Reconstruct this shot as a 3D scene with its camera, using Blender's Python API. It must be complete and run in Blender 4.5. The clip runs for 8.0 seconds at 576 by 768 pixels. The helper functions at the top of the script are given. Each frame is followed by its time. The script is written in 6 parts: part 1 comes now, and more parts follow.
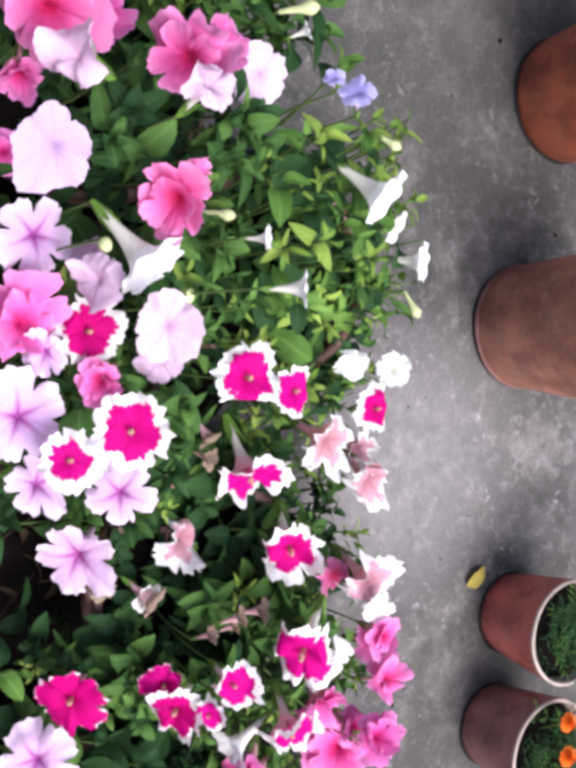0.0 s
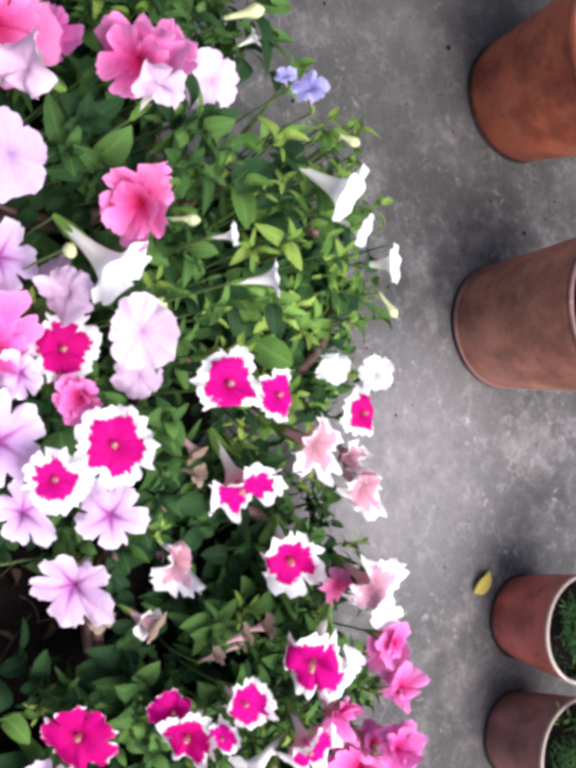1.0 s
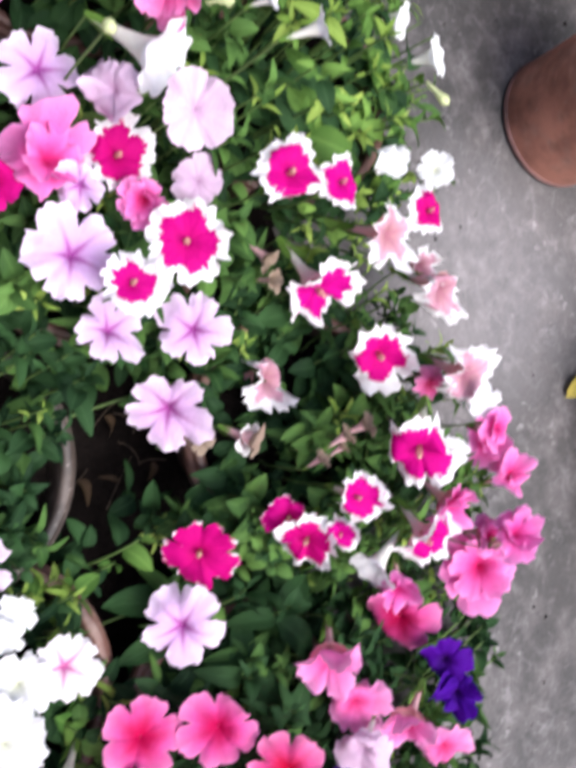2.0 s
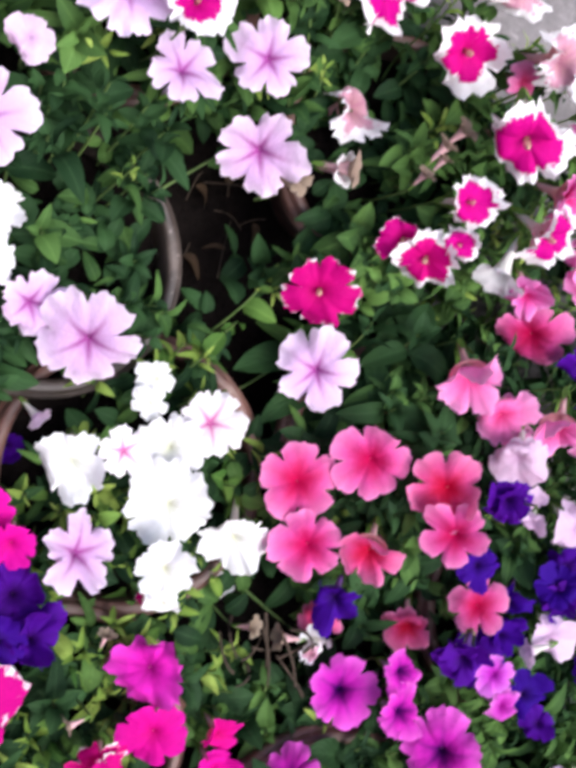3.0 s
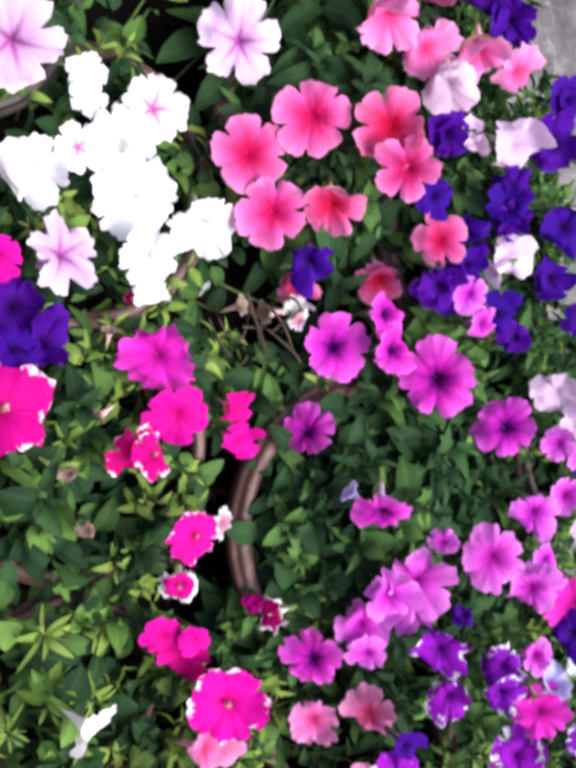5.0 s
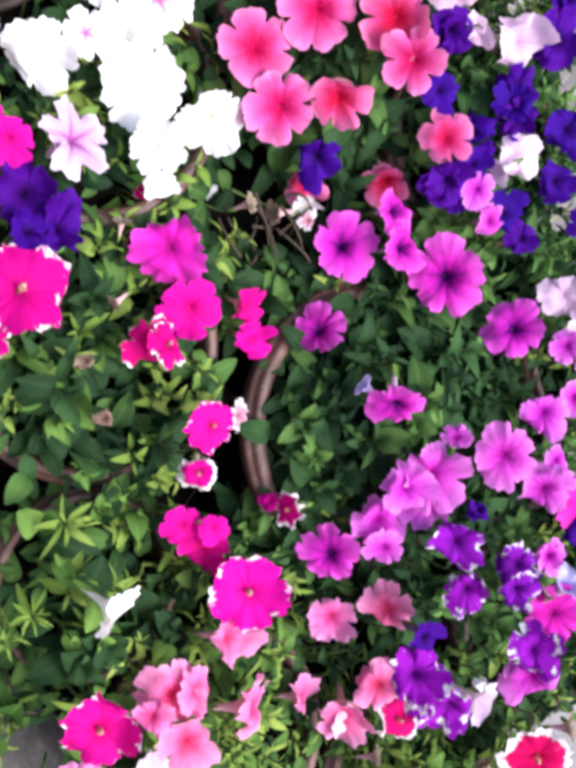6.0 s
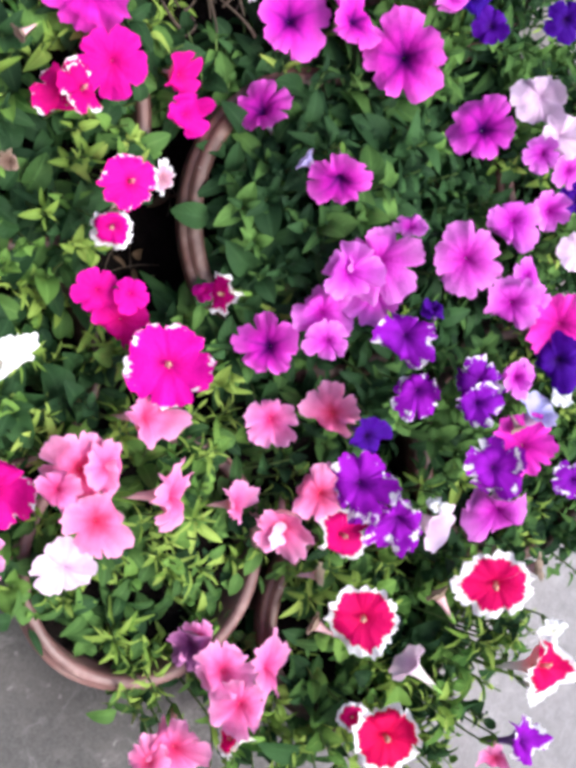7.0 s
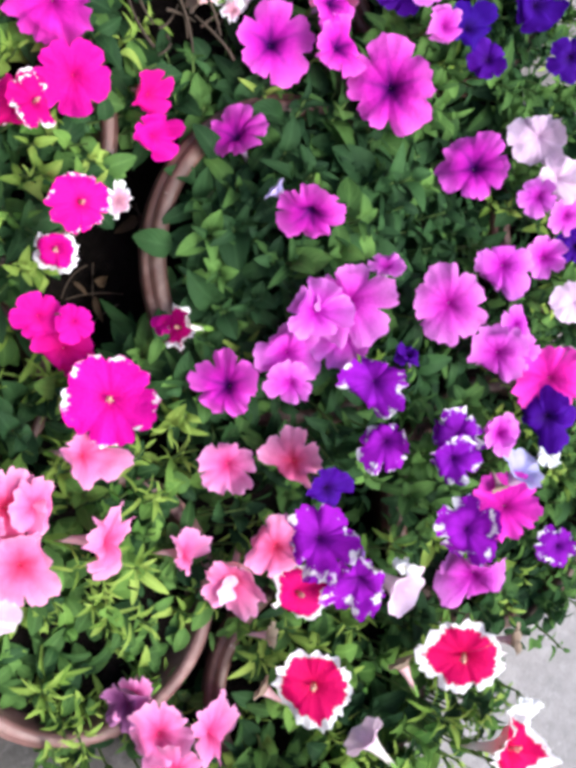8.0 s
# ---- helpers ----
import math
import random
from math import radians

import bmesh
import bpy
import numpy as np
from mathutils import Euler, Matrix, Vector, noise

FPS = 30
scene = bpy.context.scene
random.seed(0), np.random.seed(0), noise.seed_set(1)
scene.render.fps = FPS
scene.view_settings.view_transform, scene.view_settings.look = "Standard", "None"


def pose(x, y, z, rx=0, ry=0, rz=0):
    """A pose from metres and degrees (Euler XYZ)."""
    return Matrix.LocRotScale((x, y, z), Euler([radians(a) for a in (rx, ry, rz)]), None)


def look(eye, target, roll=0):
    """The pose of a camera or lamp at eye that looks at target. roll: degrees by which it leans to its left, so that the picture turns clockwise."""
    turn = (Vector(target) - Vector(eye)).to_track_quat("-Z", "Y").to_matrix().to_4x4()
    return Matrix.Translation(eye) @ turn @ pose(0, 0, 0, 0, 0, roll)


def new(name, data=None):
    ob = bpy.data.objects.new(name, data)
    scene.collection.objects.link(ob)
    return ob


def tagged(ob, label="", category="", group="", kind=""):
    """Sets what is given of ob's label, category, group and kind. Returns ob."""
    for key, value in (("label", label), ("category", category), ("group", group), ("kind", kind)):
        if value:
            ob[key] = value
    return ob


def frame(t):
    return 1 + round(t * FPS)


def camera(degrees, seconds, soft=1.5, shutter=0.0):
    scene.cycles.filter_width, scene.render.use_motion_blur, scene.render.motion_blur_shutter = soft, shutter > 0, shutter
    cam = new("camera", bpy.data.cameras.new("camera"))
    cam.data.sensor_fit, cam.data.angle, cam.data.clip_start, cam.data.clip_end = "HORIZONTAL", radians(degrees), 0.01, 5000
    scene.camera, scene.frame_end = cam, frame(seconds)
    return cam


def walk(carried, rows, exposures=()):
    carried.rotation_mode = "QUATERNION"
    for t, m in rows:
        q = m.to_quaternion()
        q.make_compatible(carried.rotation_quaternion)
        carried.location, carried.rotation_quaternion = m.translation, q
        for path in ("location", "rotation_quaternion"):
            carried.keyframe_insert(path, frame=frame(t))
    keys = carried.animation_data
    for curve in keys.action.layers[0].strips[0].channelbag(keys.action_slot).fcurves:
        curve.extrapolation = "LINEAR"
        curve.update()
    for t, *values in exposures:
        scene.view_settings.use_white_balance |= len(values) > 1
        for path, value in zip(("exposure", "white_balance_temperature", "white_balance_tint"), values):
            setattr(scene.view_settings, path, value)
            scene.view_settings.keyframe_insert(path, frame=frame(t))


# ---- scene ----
cam = camera(32.026, 8.0, soft=4.9, shutter=0.28)
ROWS = [
    (0.0, -0.0000, -0.0000, 1.1700, -3.386, -32.051, 90.000),
    (0.5, 0.0189, 0.0022, 1.1641, 0.024, -32.316, 86.874),
    (1.0, 0.0502, 0.0089, 1.1604, 3.259, -32.791, 83.280),
    (1.2, 0.0582, 0.0070, 1.1611, 3.886, -33.038, 82.325),
    (2.3, 0.2134, -0.0333, 1.1112, 3.062, -26.863, 68.402),
    (2.5, 0.2334, -0.0409, 1.1089, 2.055, -25.639, 65.635),
    (3.0, 0.2606, -0.0672, 1.0855, 0.264, -23.564, 60.902),
    (3.5, 0.2591, -0.1016, 1.0388, -2.202, -21.669, 59.822),
    (4.0, 0.2376, -0.1330, 1.0568, -1.969, -25.726, 58.311),
    (4.5, 0.2723, -0.1743, 1.0725, -0.993, -28.523, 50.445),
    (5.0, 0.3385, -0.2232, 1.0839, -2.665, -29.714, 45.231),
    (5.2, 0.3284, -0.2365, 1.1042, -3.094, -30.147, 43.934),
    (6.3, 0.4617, -0.3323, 1.0636, -2.372, -30.415, 43.486),
    (6.5, 0.5252, -0.3445, 1.0586, -2.081, -29.694, 42.708),
    (7.0, 0.6225, -0.3734, 1.0637, -3.714, -28.248, 44.601),
    (7.5, 0.6535, -0.3459, 1.0593, -3.244, -27.127, 46.465),
    (8.0, 0.6860, -0.3098, 1.0335, -2.894, -26.368, 47.858),
]
walk(cam, [(t, pose(x, y, z, rx, ry, rz)) for t, x, y, z, rx, ry, rz in ROWS], exposures=[(0.0, 1.64, 6300, 12.5), (1.5, 1.64, 6300, 12.5), (3.0, 1.48, 6300, 14), (4.0, 1.58, 6300, 15), (5.0, 1.74, 6300, 15), (6.5, 1.92, 6300, 12), (8.0, 1.95, 6300, 8)])
SKY, SUN = 0.11, 1.65

# ---- sky and sun: soft, hazy daylight ----
world = bpy.data.worlds.new("sky")
scene.world = world
world.use_nodes = True
wn = world.node_tree
sky = wn.nodes.new("ShaderNodeTexSky")
sky.sky_type, sky.sun_disc = "NISHITA", False
sky.sun_elevation, sky.sun_rotation = radians(64), radians(106)
sky.air_density, sky.dust_density = 1.0, 3.0
wn.links.new(sky.outputs["Color"], wn.nodes["Background"].inputs["Color"])
wn.nodes["Background"].inputs["Strength"].default_value = SKY
sun_data = bpy.data.lights.new("sun", "SUN")
sun_data.energy, sun_data.angle, sun_data.color = SUN, radians(45), (1.0, 0.98, 0.95)
sun = new("sun", sun_data)
sun.matrix_world = look((0, 0, 0), (-0.42, -0.12, -0.9)).to_3x3().to_4x4() @ pose(0, 0, 0)
sun.location = (0, 0, 6)

RNG = random.Random(7)


# ---- materials ----
def material(name):
    m = bpy.data.materials.new(name)
    m.use_nodes = True
    t = m.node_tree
    return m, t, t.nodes["Principled BSDF"]


def node(t, kind, **values):
    n = t.nodes.new("ShaderNode" + kind)
    for k, v in values.items():
        n.inputs[k.replace("_", " ")].default_value = v
    return n


def math_node(t, op, a, b=None):
    n = t.nodes.new("ShaderNodeMath")
    n.operation = op
    for i, v in enumerate((a, b)):
        if v is None:
            continue
        if isinstance(v, (int, float)):
            n.inputs[i].default_value = v
        else:
            t.links.new(v, n.inputs[i])
    return n.outputs[0]


def ramp(t, fac, stops):
    n = t.nodes.new("ShaderNodeValToRGB")
    while len(n.color_ramp.elements) < len(stops):
        n.color_ramp.elements.new(0.5)
    for e, (at, c) in zip(n.color_ramp.elements, stops):
        e.position, e.color = at, (*c, 1)
    t.links.new(fac, n.inputs["Fac"])
    return n.outputs["Color"]


def mix(t, fac, a, b, blend="MIX"):
    n = t.nodes.new("ShaderNodeMix")
    n.data_type, n.blend_type = "RGBA", blend
    for s, v in ((n.inputs[0], fac), (n.inputs[6], a), (n.inputs[7], b)):
        if isinstance(v, (int, float)):
            s.default_value = v
        elif isinstance(v, tuple):
            s.default_value = (*v, 1)
        else:
            t.links.new(v, s)
    return n.outputs[2]


def noise_of(t, scale, detail=3.0, rough=0.55, coords="Object"):
    c = t.nodes.new("ShaderNodeTexCoord")
    n = node(t, "TexNoise", Scale=scale, Detail=detail, Roughness=rough)
    t.links.new(c.outputs[coords], n.inputs["Vector"])
    return n.outputs["Fac"]


def bump(t, bsdf, height, strength, distance):
    b = node(t, "Bump", Strength=strength, Distance=distance)
    t.links.new(height, b.inputs["Height"])
    t.links.new(b.outputs["Normal"], bsdf.inputs["Normal"])


def see_through(t, bsdf, colour, share):
    """Thin living tissue: part of the light goes through."""
    tr = t.nodes.new("ShaderNodeBsdfTranslucent")
    t.links.new(colour, tr.inputs["Color"])
    m = t.nodes.new("ShaderNodeMixShader")
    m.inputs[0].default_value = share
    t.links.new(bsdf.outputs[0], m.inputs[1])
    t.links.new(tr.outputs[0], m.inputs[2])
    t.links.new(m.outputs[0], t.nodes["Material Output"].inputs["Surface"])


def node_clamp(t, value):
    n = node(t, "Clamp")
    t.links.new(value, n.inputs["Value"])
    return n.outputs[0]


def petal_material(name, throat, mid, rim, throat_end=0.3, rim_at=2.0, rag=0.12, vein=0.0, vein_colour=None, patchy=0.0, fade_in=5.0, fade_to=0.55, star_width=5.0):
    """Colour runs from the throat to the rim along the petal; rim_at: where a ragged pale border begins."""
    m, t, b = material(name)
    uv = t.nodes.new("ShaderNodeUVMap")
    s = t.nodes.new("ShaderNodeSeparateXYZ")
    t.links.new(uv.outputs["UV"], s.inputs[0])
    u, v = s.outputs["X"], s.outputs["Y"]
    info = t.nodes.new("ShaderNodeObjectInfo")
    c = t.nodes.new("ShaderNodeTexCoord")
    shift = t.nodes.new("ShaderNodeVectorMath")
    shift.operation = "ADD"
    spread = math_node(t, "MULTIPLY", info.outputs["Random"], 40.0)
    t.links.new(c.outputs["Object"], shift.inputs[0])
    t.links.new(spread, shift.inputs[1])
    n1 = node(t, "TexNoise", Scale=3.2, Detail=3.0, Roughness=0.6)
    t.links.new(shift.outputs[0], n1.inputs["Vector"])
    n2 = node(t, "TexNoise", Scale=14.0, Detail=2.0, Roughness=0.5)
    t.links.new(shift.outputs[0], n2.inputs["Vector"])
    wob = math_node(t, "MULTIPLY", math_node(t, "SUBTRACT", n1.outputs["Fac"], 0.5), 0.25)
    base = ramp(t, math_node(t, "ADD", v, wob), [(0.0, throat), (throat_end, tuple(0.6 * a + 0.4 * e for a, e in zip(throat, mid))), (min(throat_end + 0.3, 0.95), mid)])
    if vein:
        star = math_node(t, "ABSOLUTE", math_node(t, "SINE", math_node(t, "MULTIPLY", u, math.pi * 5)))
        line = node(t, "Clamp")
        t.links.new(math_node(t, "SUBTRACT", 1.0, math_node(t, "MULTIPLY", math_node(t, "MULTIPLY", star, math_node(t, "ADD", v, 0.02)), star_width)), line.inputs["Value"])
        line = line.outputs[0]
        fade = node(t, "Clamp")
        t.links.new(math_node(t, "SUBTRACT", 1.0, math_node(t, "MULTIPLY", v, 1.12)), fade.inputs["Value"])
        fade = fade.outputs[0]
        fac = math_node(t, "MULTIPLY", math_node(t, "MULTIPLY", line, fade), vein)
        fine = math_node(t, "POWER", math_node(t, "ABSOLUTE", math_node(t, "SINE", math_node(t, "MULTIPLY", u, math.pi * 35))), 6.0)
        fac = math_node(t, "ADD", fac, math_node(t, "MULTIPLY", math_node(t, "MULTIPLY", fine, fade), vein * 0.12))
        base = mix(t, fac, base, vein_colour or throat)
    if rim_at < 1.5:
        n3 = node(t, "TexNoise", Scale=4.5, Detail=4.0, Roughness=0.65)
        t.links.new(shift.outputs[0], n3.inputs["Vector"])
        jag = math_node(t, "MULTIPLY", math_node(t, "SUBTRACT", n3.outputs["Fac"], 0.5), rag * 5)
        lobe = math_node(t, "MULTIPLY", math_node(t, "ABSOLUTE", math_node(t, "SINE", math_node(t, "MULTIPLY", u, math.pi * 5))), rag)
        edge = math_node(t, "ADD", math_node(t, "ADD", v, jag), lobe)
        teeth = node(t, "TexNoise", Scale=26.0, Detail=2.0, Roughness=0.6)
        ring = t.nodes.new("ShaderNodeCombineXYZ")
        t.links.new(u, ring.inputs[0])
        t.links.new(spread, ring.inputs[1])
        t.links.new(ring.outputs[0], teeth.inputs["Vector"])
        edge = math_node(t, "ADD", edge, math_node(t, "MULTIPLY", math_node(t, "SUBTRACT", teeth.outputs["Fac"], 0.5), 0.38))
        edge = math_node(t, "ADD", edge, math_node(t, "MULTIPLY", wob, 0.9))
        broad = math_node(t, "SUBTRACT", math_node(t, "FRACT", math_node(t, "MULTIPLY", info.outputs["Random"], 13.7)), 0.45)
        edge = math_node(t, "ADD", edge, math_node(t, "MULTIPLY", broad, 0.2 if rim_at < 0.75 else 0.07))
        edge = math_node(t, "MULTIPLY", math_node(t, "SUBTRACT", edge, rim_at), 18.0)
        if patchy:
            spots = node(t, "TexNoise", Scale=2.6, Detail=2.0, Roughness=0.5)
            t.links.new(shift.outputs[0], spots.inputs["Vector"])
            open_spot = math_node(t, "MULTIPLY", math_node(t, "SUBTRACT", spots.outputs["Fac"], patchy), 12.0)
            edge = math_node(t, "MINIMUM", edge, open_spot)
        cl = node(t, "Clamp")
        t.links.new(edge, cl.inputs["Value"])
        base = mix(t, cl.outputs[0], base, rim)
    else:
        far = math_node(t, "POWER", node_clamp(t, math_node(t, "ADD", v, wob)), fade_in)
        base = mix(t, math_node(t, "MULTIPLY", far, fade_to), base, rim)
    hue = node(t, "HueSaturation", Saturation=1.0)
    own = math_node(t, "MULTIPLY", math_node(t, "FRACT", math_node(t, "MULTIPLY", info.outputs["Random"], 7.3)), 0.22)
    t.links.new(math_node(t, "ADD", math_node(t, "ADD", 0.80, own), math_node(t, "MULTIPLY", n2.outputs["Fac"], 0.2)), hue.inputs["Value"])
    t.links.new(base, hue.inputs["Color"])
    hue_in = math_node(t, "ADD", 0.488, math_node(t, "MULTIPLY", info.outputs["Random"], 0.024))
    t.links.new(hue_in, hue.inputs["Hue"])
    t.links.new(hue.outputs["Color"], b.inputs["Base Color"])
    b.inputs["Roughness"].default_value = 0.65
    b.inputs["Specular IOR Level"].default_value = 0.08
    ridge = math_node(t, "MULTIPLY", math_node(t, "POWER", math_node(t, "ABSOLUTE", math_node(t, "SINE", math_node(t, "MULTIPLY", u, math.pi * 20))), 2.0), 0.25)
    crinkle = math_node(t, "MULTIPLY", n1.outputs["Fac"], 1.6)
    bump(t, b, math_node(t, "ADD", math_node(t, "ADD", ridge, n2.outputs["Fac"]), crinkle), 0.22, 0.012)
    see_through(t, b, hue.outputs["Color"], 0.36)
    return m


WHITE = (0.9, 0.88, 0.9)
PETALS = {
    "rose": petal_material("rose_petal", (0.54, 0.010, 0.12), (0.75, 0.090, 0.38), (0.90, 0.40, 0.74), 0.18, vein=0.25, fade_in=2.2, fade_to=0.75),
    "blush": petal_material("blush_petal", (0.60, 0.38, 0.58), (0.78, 0.56, 0.76), (0.86, 0.70, 0.85), 0.06, vein=0.22, vein_colour=(0.55, 0.28, 0.52)),
    "lilac": petal_material("lilac_petal", (0.52, 0.20, 0.50), (0.70, 0.45, 0.75), (0.92, 0.82, 0.94), 0.05, vein=1.0, vein_colour=(0.34, 0.04, 0.28), fade_in=2.5, fade_to=0.7),
    "picotee": petal_material("picotee_petal", (0.54, 0.005, 0.19), (0.60, 0.003, 0.24), WHITE, 0.1, 0.72, 0.12),
    "white": petal_material("white_petal", (0.72, 0.76, 0.5), (0.86, 0.87, 0.89), (0.89, 0.90, 0.91), 0.06, vein=0.12, vein_colour=(0.5, 0.52, 0.6)),
    "whitestar": petal_material("white_star_petal", (0.74, 0.42, 0.6), (0.86, 0.81, 0.86), (0.9, 0.88, 0.9), 0.06, vein=1.0, vein_colour=(0.62, 0.08, 0.36)),
    "coral": petal_material("coral_petal", (0.47, 0.003, 0.06), (0.67, 0.052, 0.27), (0.88, 0.37, 0.62), 0.26, vein=1.0, fade_in=3.0, fade_to=0.6, star_width=2.0),
    "violet": petal_material("violet_petal", (0.018, 0.002, 0.06), (0.055, 0.003, 0.25), (0.08, 0.008, 0.31), 0.1, vein=0.2),
    "purple": petal_material("purple_petal", (0.05, 0.002, 0.11), (0.58, 0.010, 0.45), (0.89, 0.19, 0.77), 0.13, vein=0.8, fade_in=2.8, fade_to=0.7),
    "orchid": petal_material("orchid_petal", (0.36, 0.006, 0.30), (0.64, 0.034, 0.58), (0.90, 0.36, 0.88), 0.14, vein=0.7, fade_in=1.9, fade_to=0.66),
    "magenta": petal_material("bright_magenta_petal", (0.30, 0.004, 0.16), (0.70, 0.012, 0.42), (0.84, 0.09, 0.60), 0.14, vein=0.5, fade_in=2.4, fade_to=0.7),
    "hotpink": petal_material("hot_pink_petal", (0.56, 0.003, 0.16), (0.70, 0.005, 0.29), (0.76, 0.016, 0.40), 0.1, vein=0.15),
    "magpic": petal_material("magenta_petal", (0.48, 0.003, 0.12), (0.62, 0.003, 0.205), WHITE, 0.1, 0.93, 0.10, patchy=0.47),
    "violetpic": petal_material("violet_edged_petal", (0.08, 0.002, 0.15), (0.29, 0.010, 0.47), WHITE, 0.08, 0.78, 0.14, vein=0.25, patchy=0.51),
    "salmon": petal_material("salmon_petal", (0.62, 0.03, 0.14), (0.78, 0.14, 0.40), (0.90, 0.44, 0.70), 0.12, vein=0.6, fade_in=2.2, fade_to=0.75, star_width=3.2),
    "redpic": petal_material("red_edged_petal", (0.62, 0.003, 0.09), (0.70, 0.004, 0.135), WHITE, 0.1, 0.79, 0.075),
    "faded": petal_material("faded_petal", (0.42, 0.20, 0.20), (0.72, 0.40, 0.52), WHITE, 0.22, 0.70, 0.22, vein=0.7, vein_colour=(0.45, 0.16, 0.28)),
    "withered": petal_material("withered_petal", (0.12, 0.07, 0.05), (0.28, 0.20, 0.15), (0.44, 0.35, 0.28), 0.3, vein=0.5),
    "periwinkle": petal_material("periwinkle_petal", (0.3, 0.25, 0.6), (0.46, 0.42, 0.82), (0.7, 0.68, 0.92), 0.2, vein=0.3),
    "mauve": petal_material("mauve_petal", (0.50, 0.33, 0.58), (0.66, 0.48, 0.75), (0.74, 0.57, 0.82), 0.06, vein=0.15),
    "pinkpic": petal_material("pink_edged_petal", (0.56, 0.003, 0.16), (0.77, 0.006, 0.34), WHITE, 0.1, 0.95, 0.10, patchy=0.52),
    "plum": petal_material("plum_petal", (0.12, 0.02, 0.1), (0.32, 0.10, 0.28), (0.5, 0.25, 0.42), 0.3, vein=0.4),
}


def plain(name, colour, rough=0.6, scale=60.0, vary=0.35, depth=0.002, strength=0.3, through_share=0.0, gloss=0.35):
    m, t, b = material(name)
    n1 = noise_of(t, scale, 4.0)
    n2 = noise_of(t, scale * 0.13, 2.0)
    f = math_node(t, "ADD", math_node(t, "MULTIPLY", n1, 0.5), math_node(t, "MULTIPLY", n2, 0.5))
    lo = tuple(c * (1 - vary) for c in colour)
    hi = tuple(min(c * (1 + vary), 0.95) for c in colour)
    col = ramp(t, f, [(0.3, lo), (0.7, hi)])
    t.links.new(col, b.inputs["Base Color"])
    b.inputs["Roughness"].default_value = rough
    b.inputs["Specular IOR Level"].default_value = gloss
    bump(t, b, n1, strength, depth)
    if through_share:
        see_through(t, b, col, through_share)
    return m


TUBES = {
    "pale": plain("pale_tube", (0.84, 0.83, 0.76), 0.6, 80, 0.08, 0.001, 0.2, 0.45),
    "pink": plain("pink_tube", (0.78, 0.48, 0.50), 0.6, 80, 0.2, 0.001, 0.2, 0.3),
    "lilac": plain("lilac_tube", (0.66, 0.50, 0.66), 0.6, 80, 0.2, 0.001, 0.2, 0.3),
    "dark": plain("violet_tube", (0.22, 0.10, 0.36), 0.6, 80, 0.25, 0.001, 0.2, 0.2),
}
CALYX = plain("calyx_green", (0.13, 0.26, 0.04), 0.6, 90, 0.35)
STEM = plain("stem_green", (0.10, 0.17, 0.045), 0.6, 90, 0.4)
STAMEN = plain("stamen_cream", (0.60, 0.36, 0.27), 0.6, 200, 0.25)
# soil, darkened below its own tone to carry the shade between the pots
SOIL = plain("shade_darkened_soil", (0.0065, 0.005, 0.0045), 0.95, 140, 0.7, 0.006, 0.9, gloss=0.06)


def leaf_material(name, dark, light):
    m, t, b = material(name)
    info = t.nodes.new("ShaderNodeObjectInfo")
    geo = t.nodes.new("ShaderNodeNewGeometry")
    pick = math_node(t, "FRACT", math_node(t, "ADD", info.outputs["Random"], geo.outputs["Random Per Island"]))
    uv = t.nodes.new("ShaderNodeUVMap")
    s = t.nodes.new("ShaderNodeSeparateXYZ")
    t.links.new(uv.outputs["UV"], s.inputs[0])
    n1 = noise_of(t, 45.0, 3.0)
    n2 = noise_of(t, 220.0, 2.0)
    place = t.nodes.new("ShaderNodeNewGeometry")
    n3 = node(t, "TexNoise", Scale=11.0, Detail=2.0, Roughness=0.5)
    t.links.new(place.outputs["Position"], n3.inputs["Vector"])
    shoot = math_node(t, "MULTIPLY", math_node(t, "SUBTRACT", n3.outputs["Fac"], 0.5), 0.9)
    f = math_node(t, "ADD", math_node(t, "ADD", math_node(t, "MULTIPLY", pick, 0.6), math_node(t, "MULTIPLY", n1, 0.4)), shoot)
    base = ramp(t, f, [(0.1, dark), (0.62, tuple(0.55 * a + 0.45 * c for a, c in zip(dark, light))), (1.0, light)])
    mid = math_node(t, "ABSOLUTE", math_node(t, "SUBTRACT", s.outputs["X"], 0.5))
    rib = math_node(t, "POWER", math_node(t, "SUBTRACT", 1.0, math_node(t, "MULTIPLY", mid, 2.0)), 14.0)
    side = math_node(t, "SINE", math_node(t, "MULTIPLY", math_node(t, "SUBTRACT", s.outputs["Y"], mid), 34.0))
    rib = math_node(t, "ADD", math_node(t, "MULTIPLY", rib, 0.2), math_node(t, "MULTIPLY", math_node(t, "POWER", math_node(t, "ABSOLUTE", side), 12.0), 0.05))
    col = mix(t, rib, base, tuple(min(1.0, c * 1.6 + 0.03) for c in light))
    t.links.new(col, b.inputs["Base Color"])
    t.links.new(math_node(t, "ADD", 0.55, math_node(t, "MULTIPLY", n2, 0.25)), b.inputs["Roughness"])
    b.inputs["Specular IOR Level"].default_value = 0.14
    bump(t, b, math_node(t, "ADD", math_node(t, "MULTIPLY", side, 0.4), n2), 0.25, 0.002)
    see_through(t, b, col, 0.25)
    return m


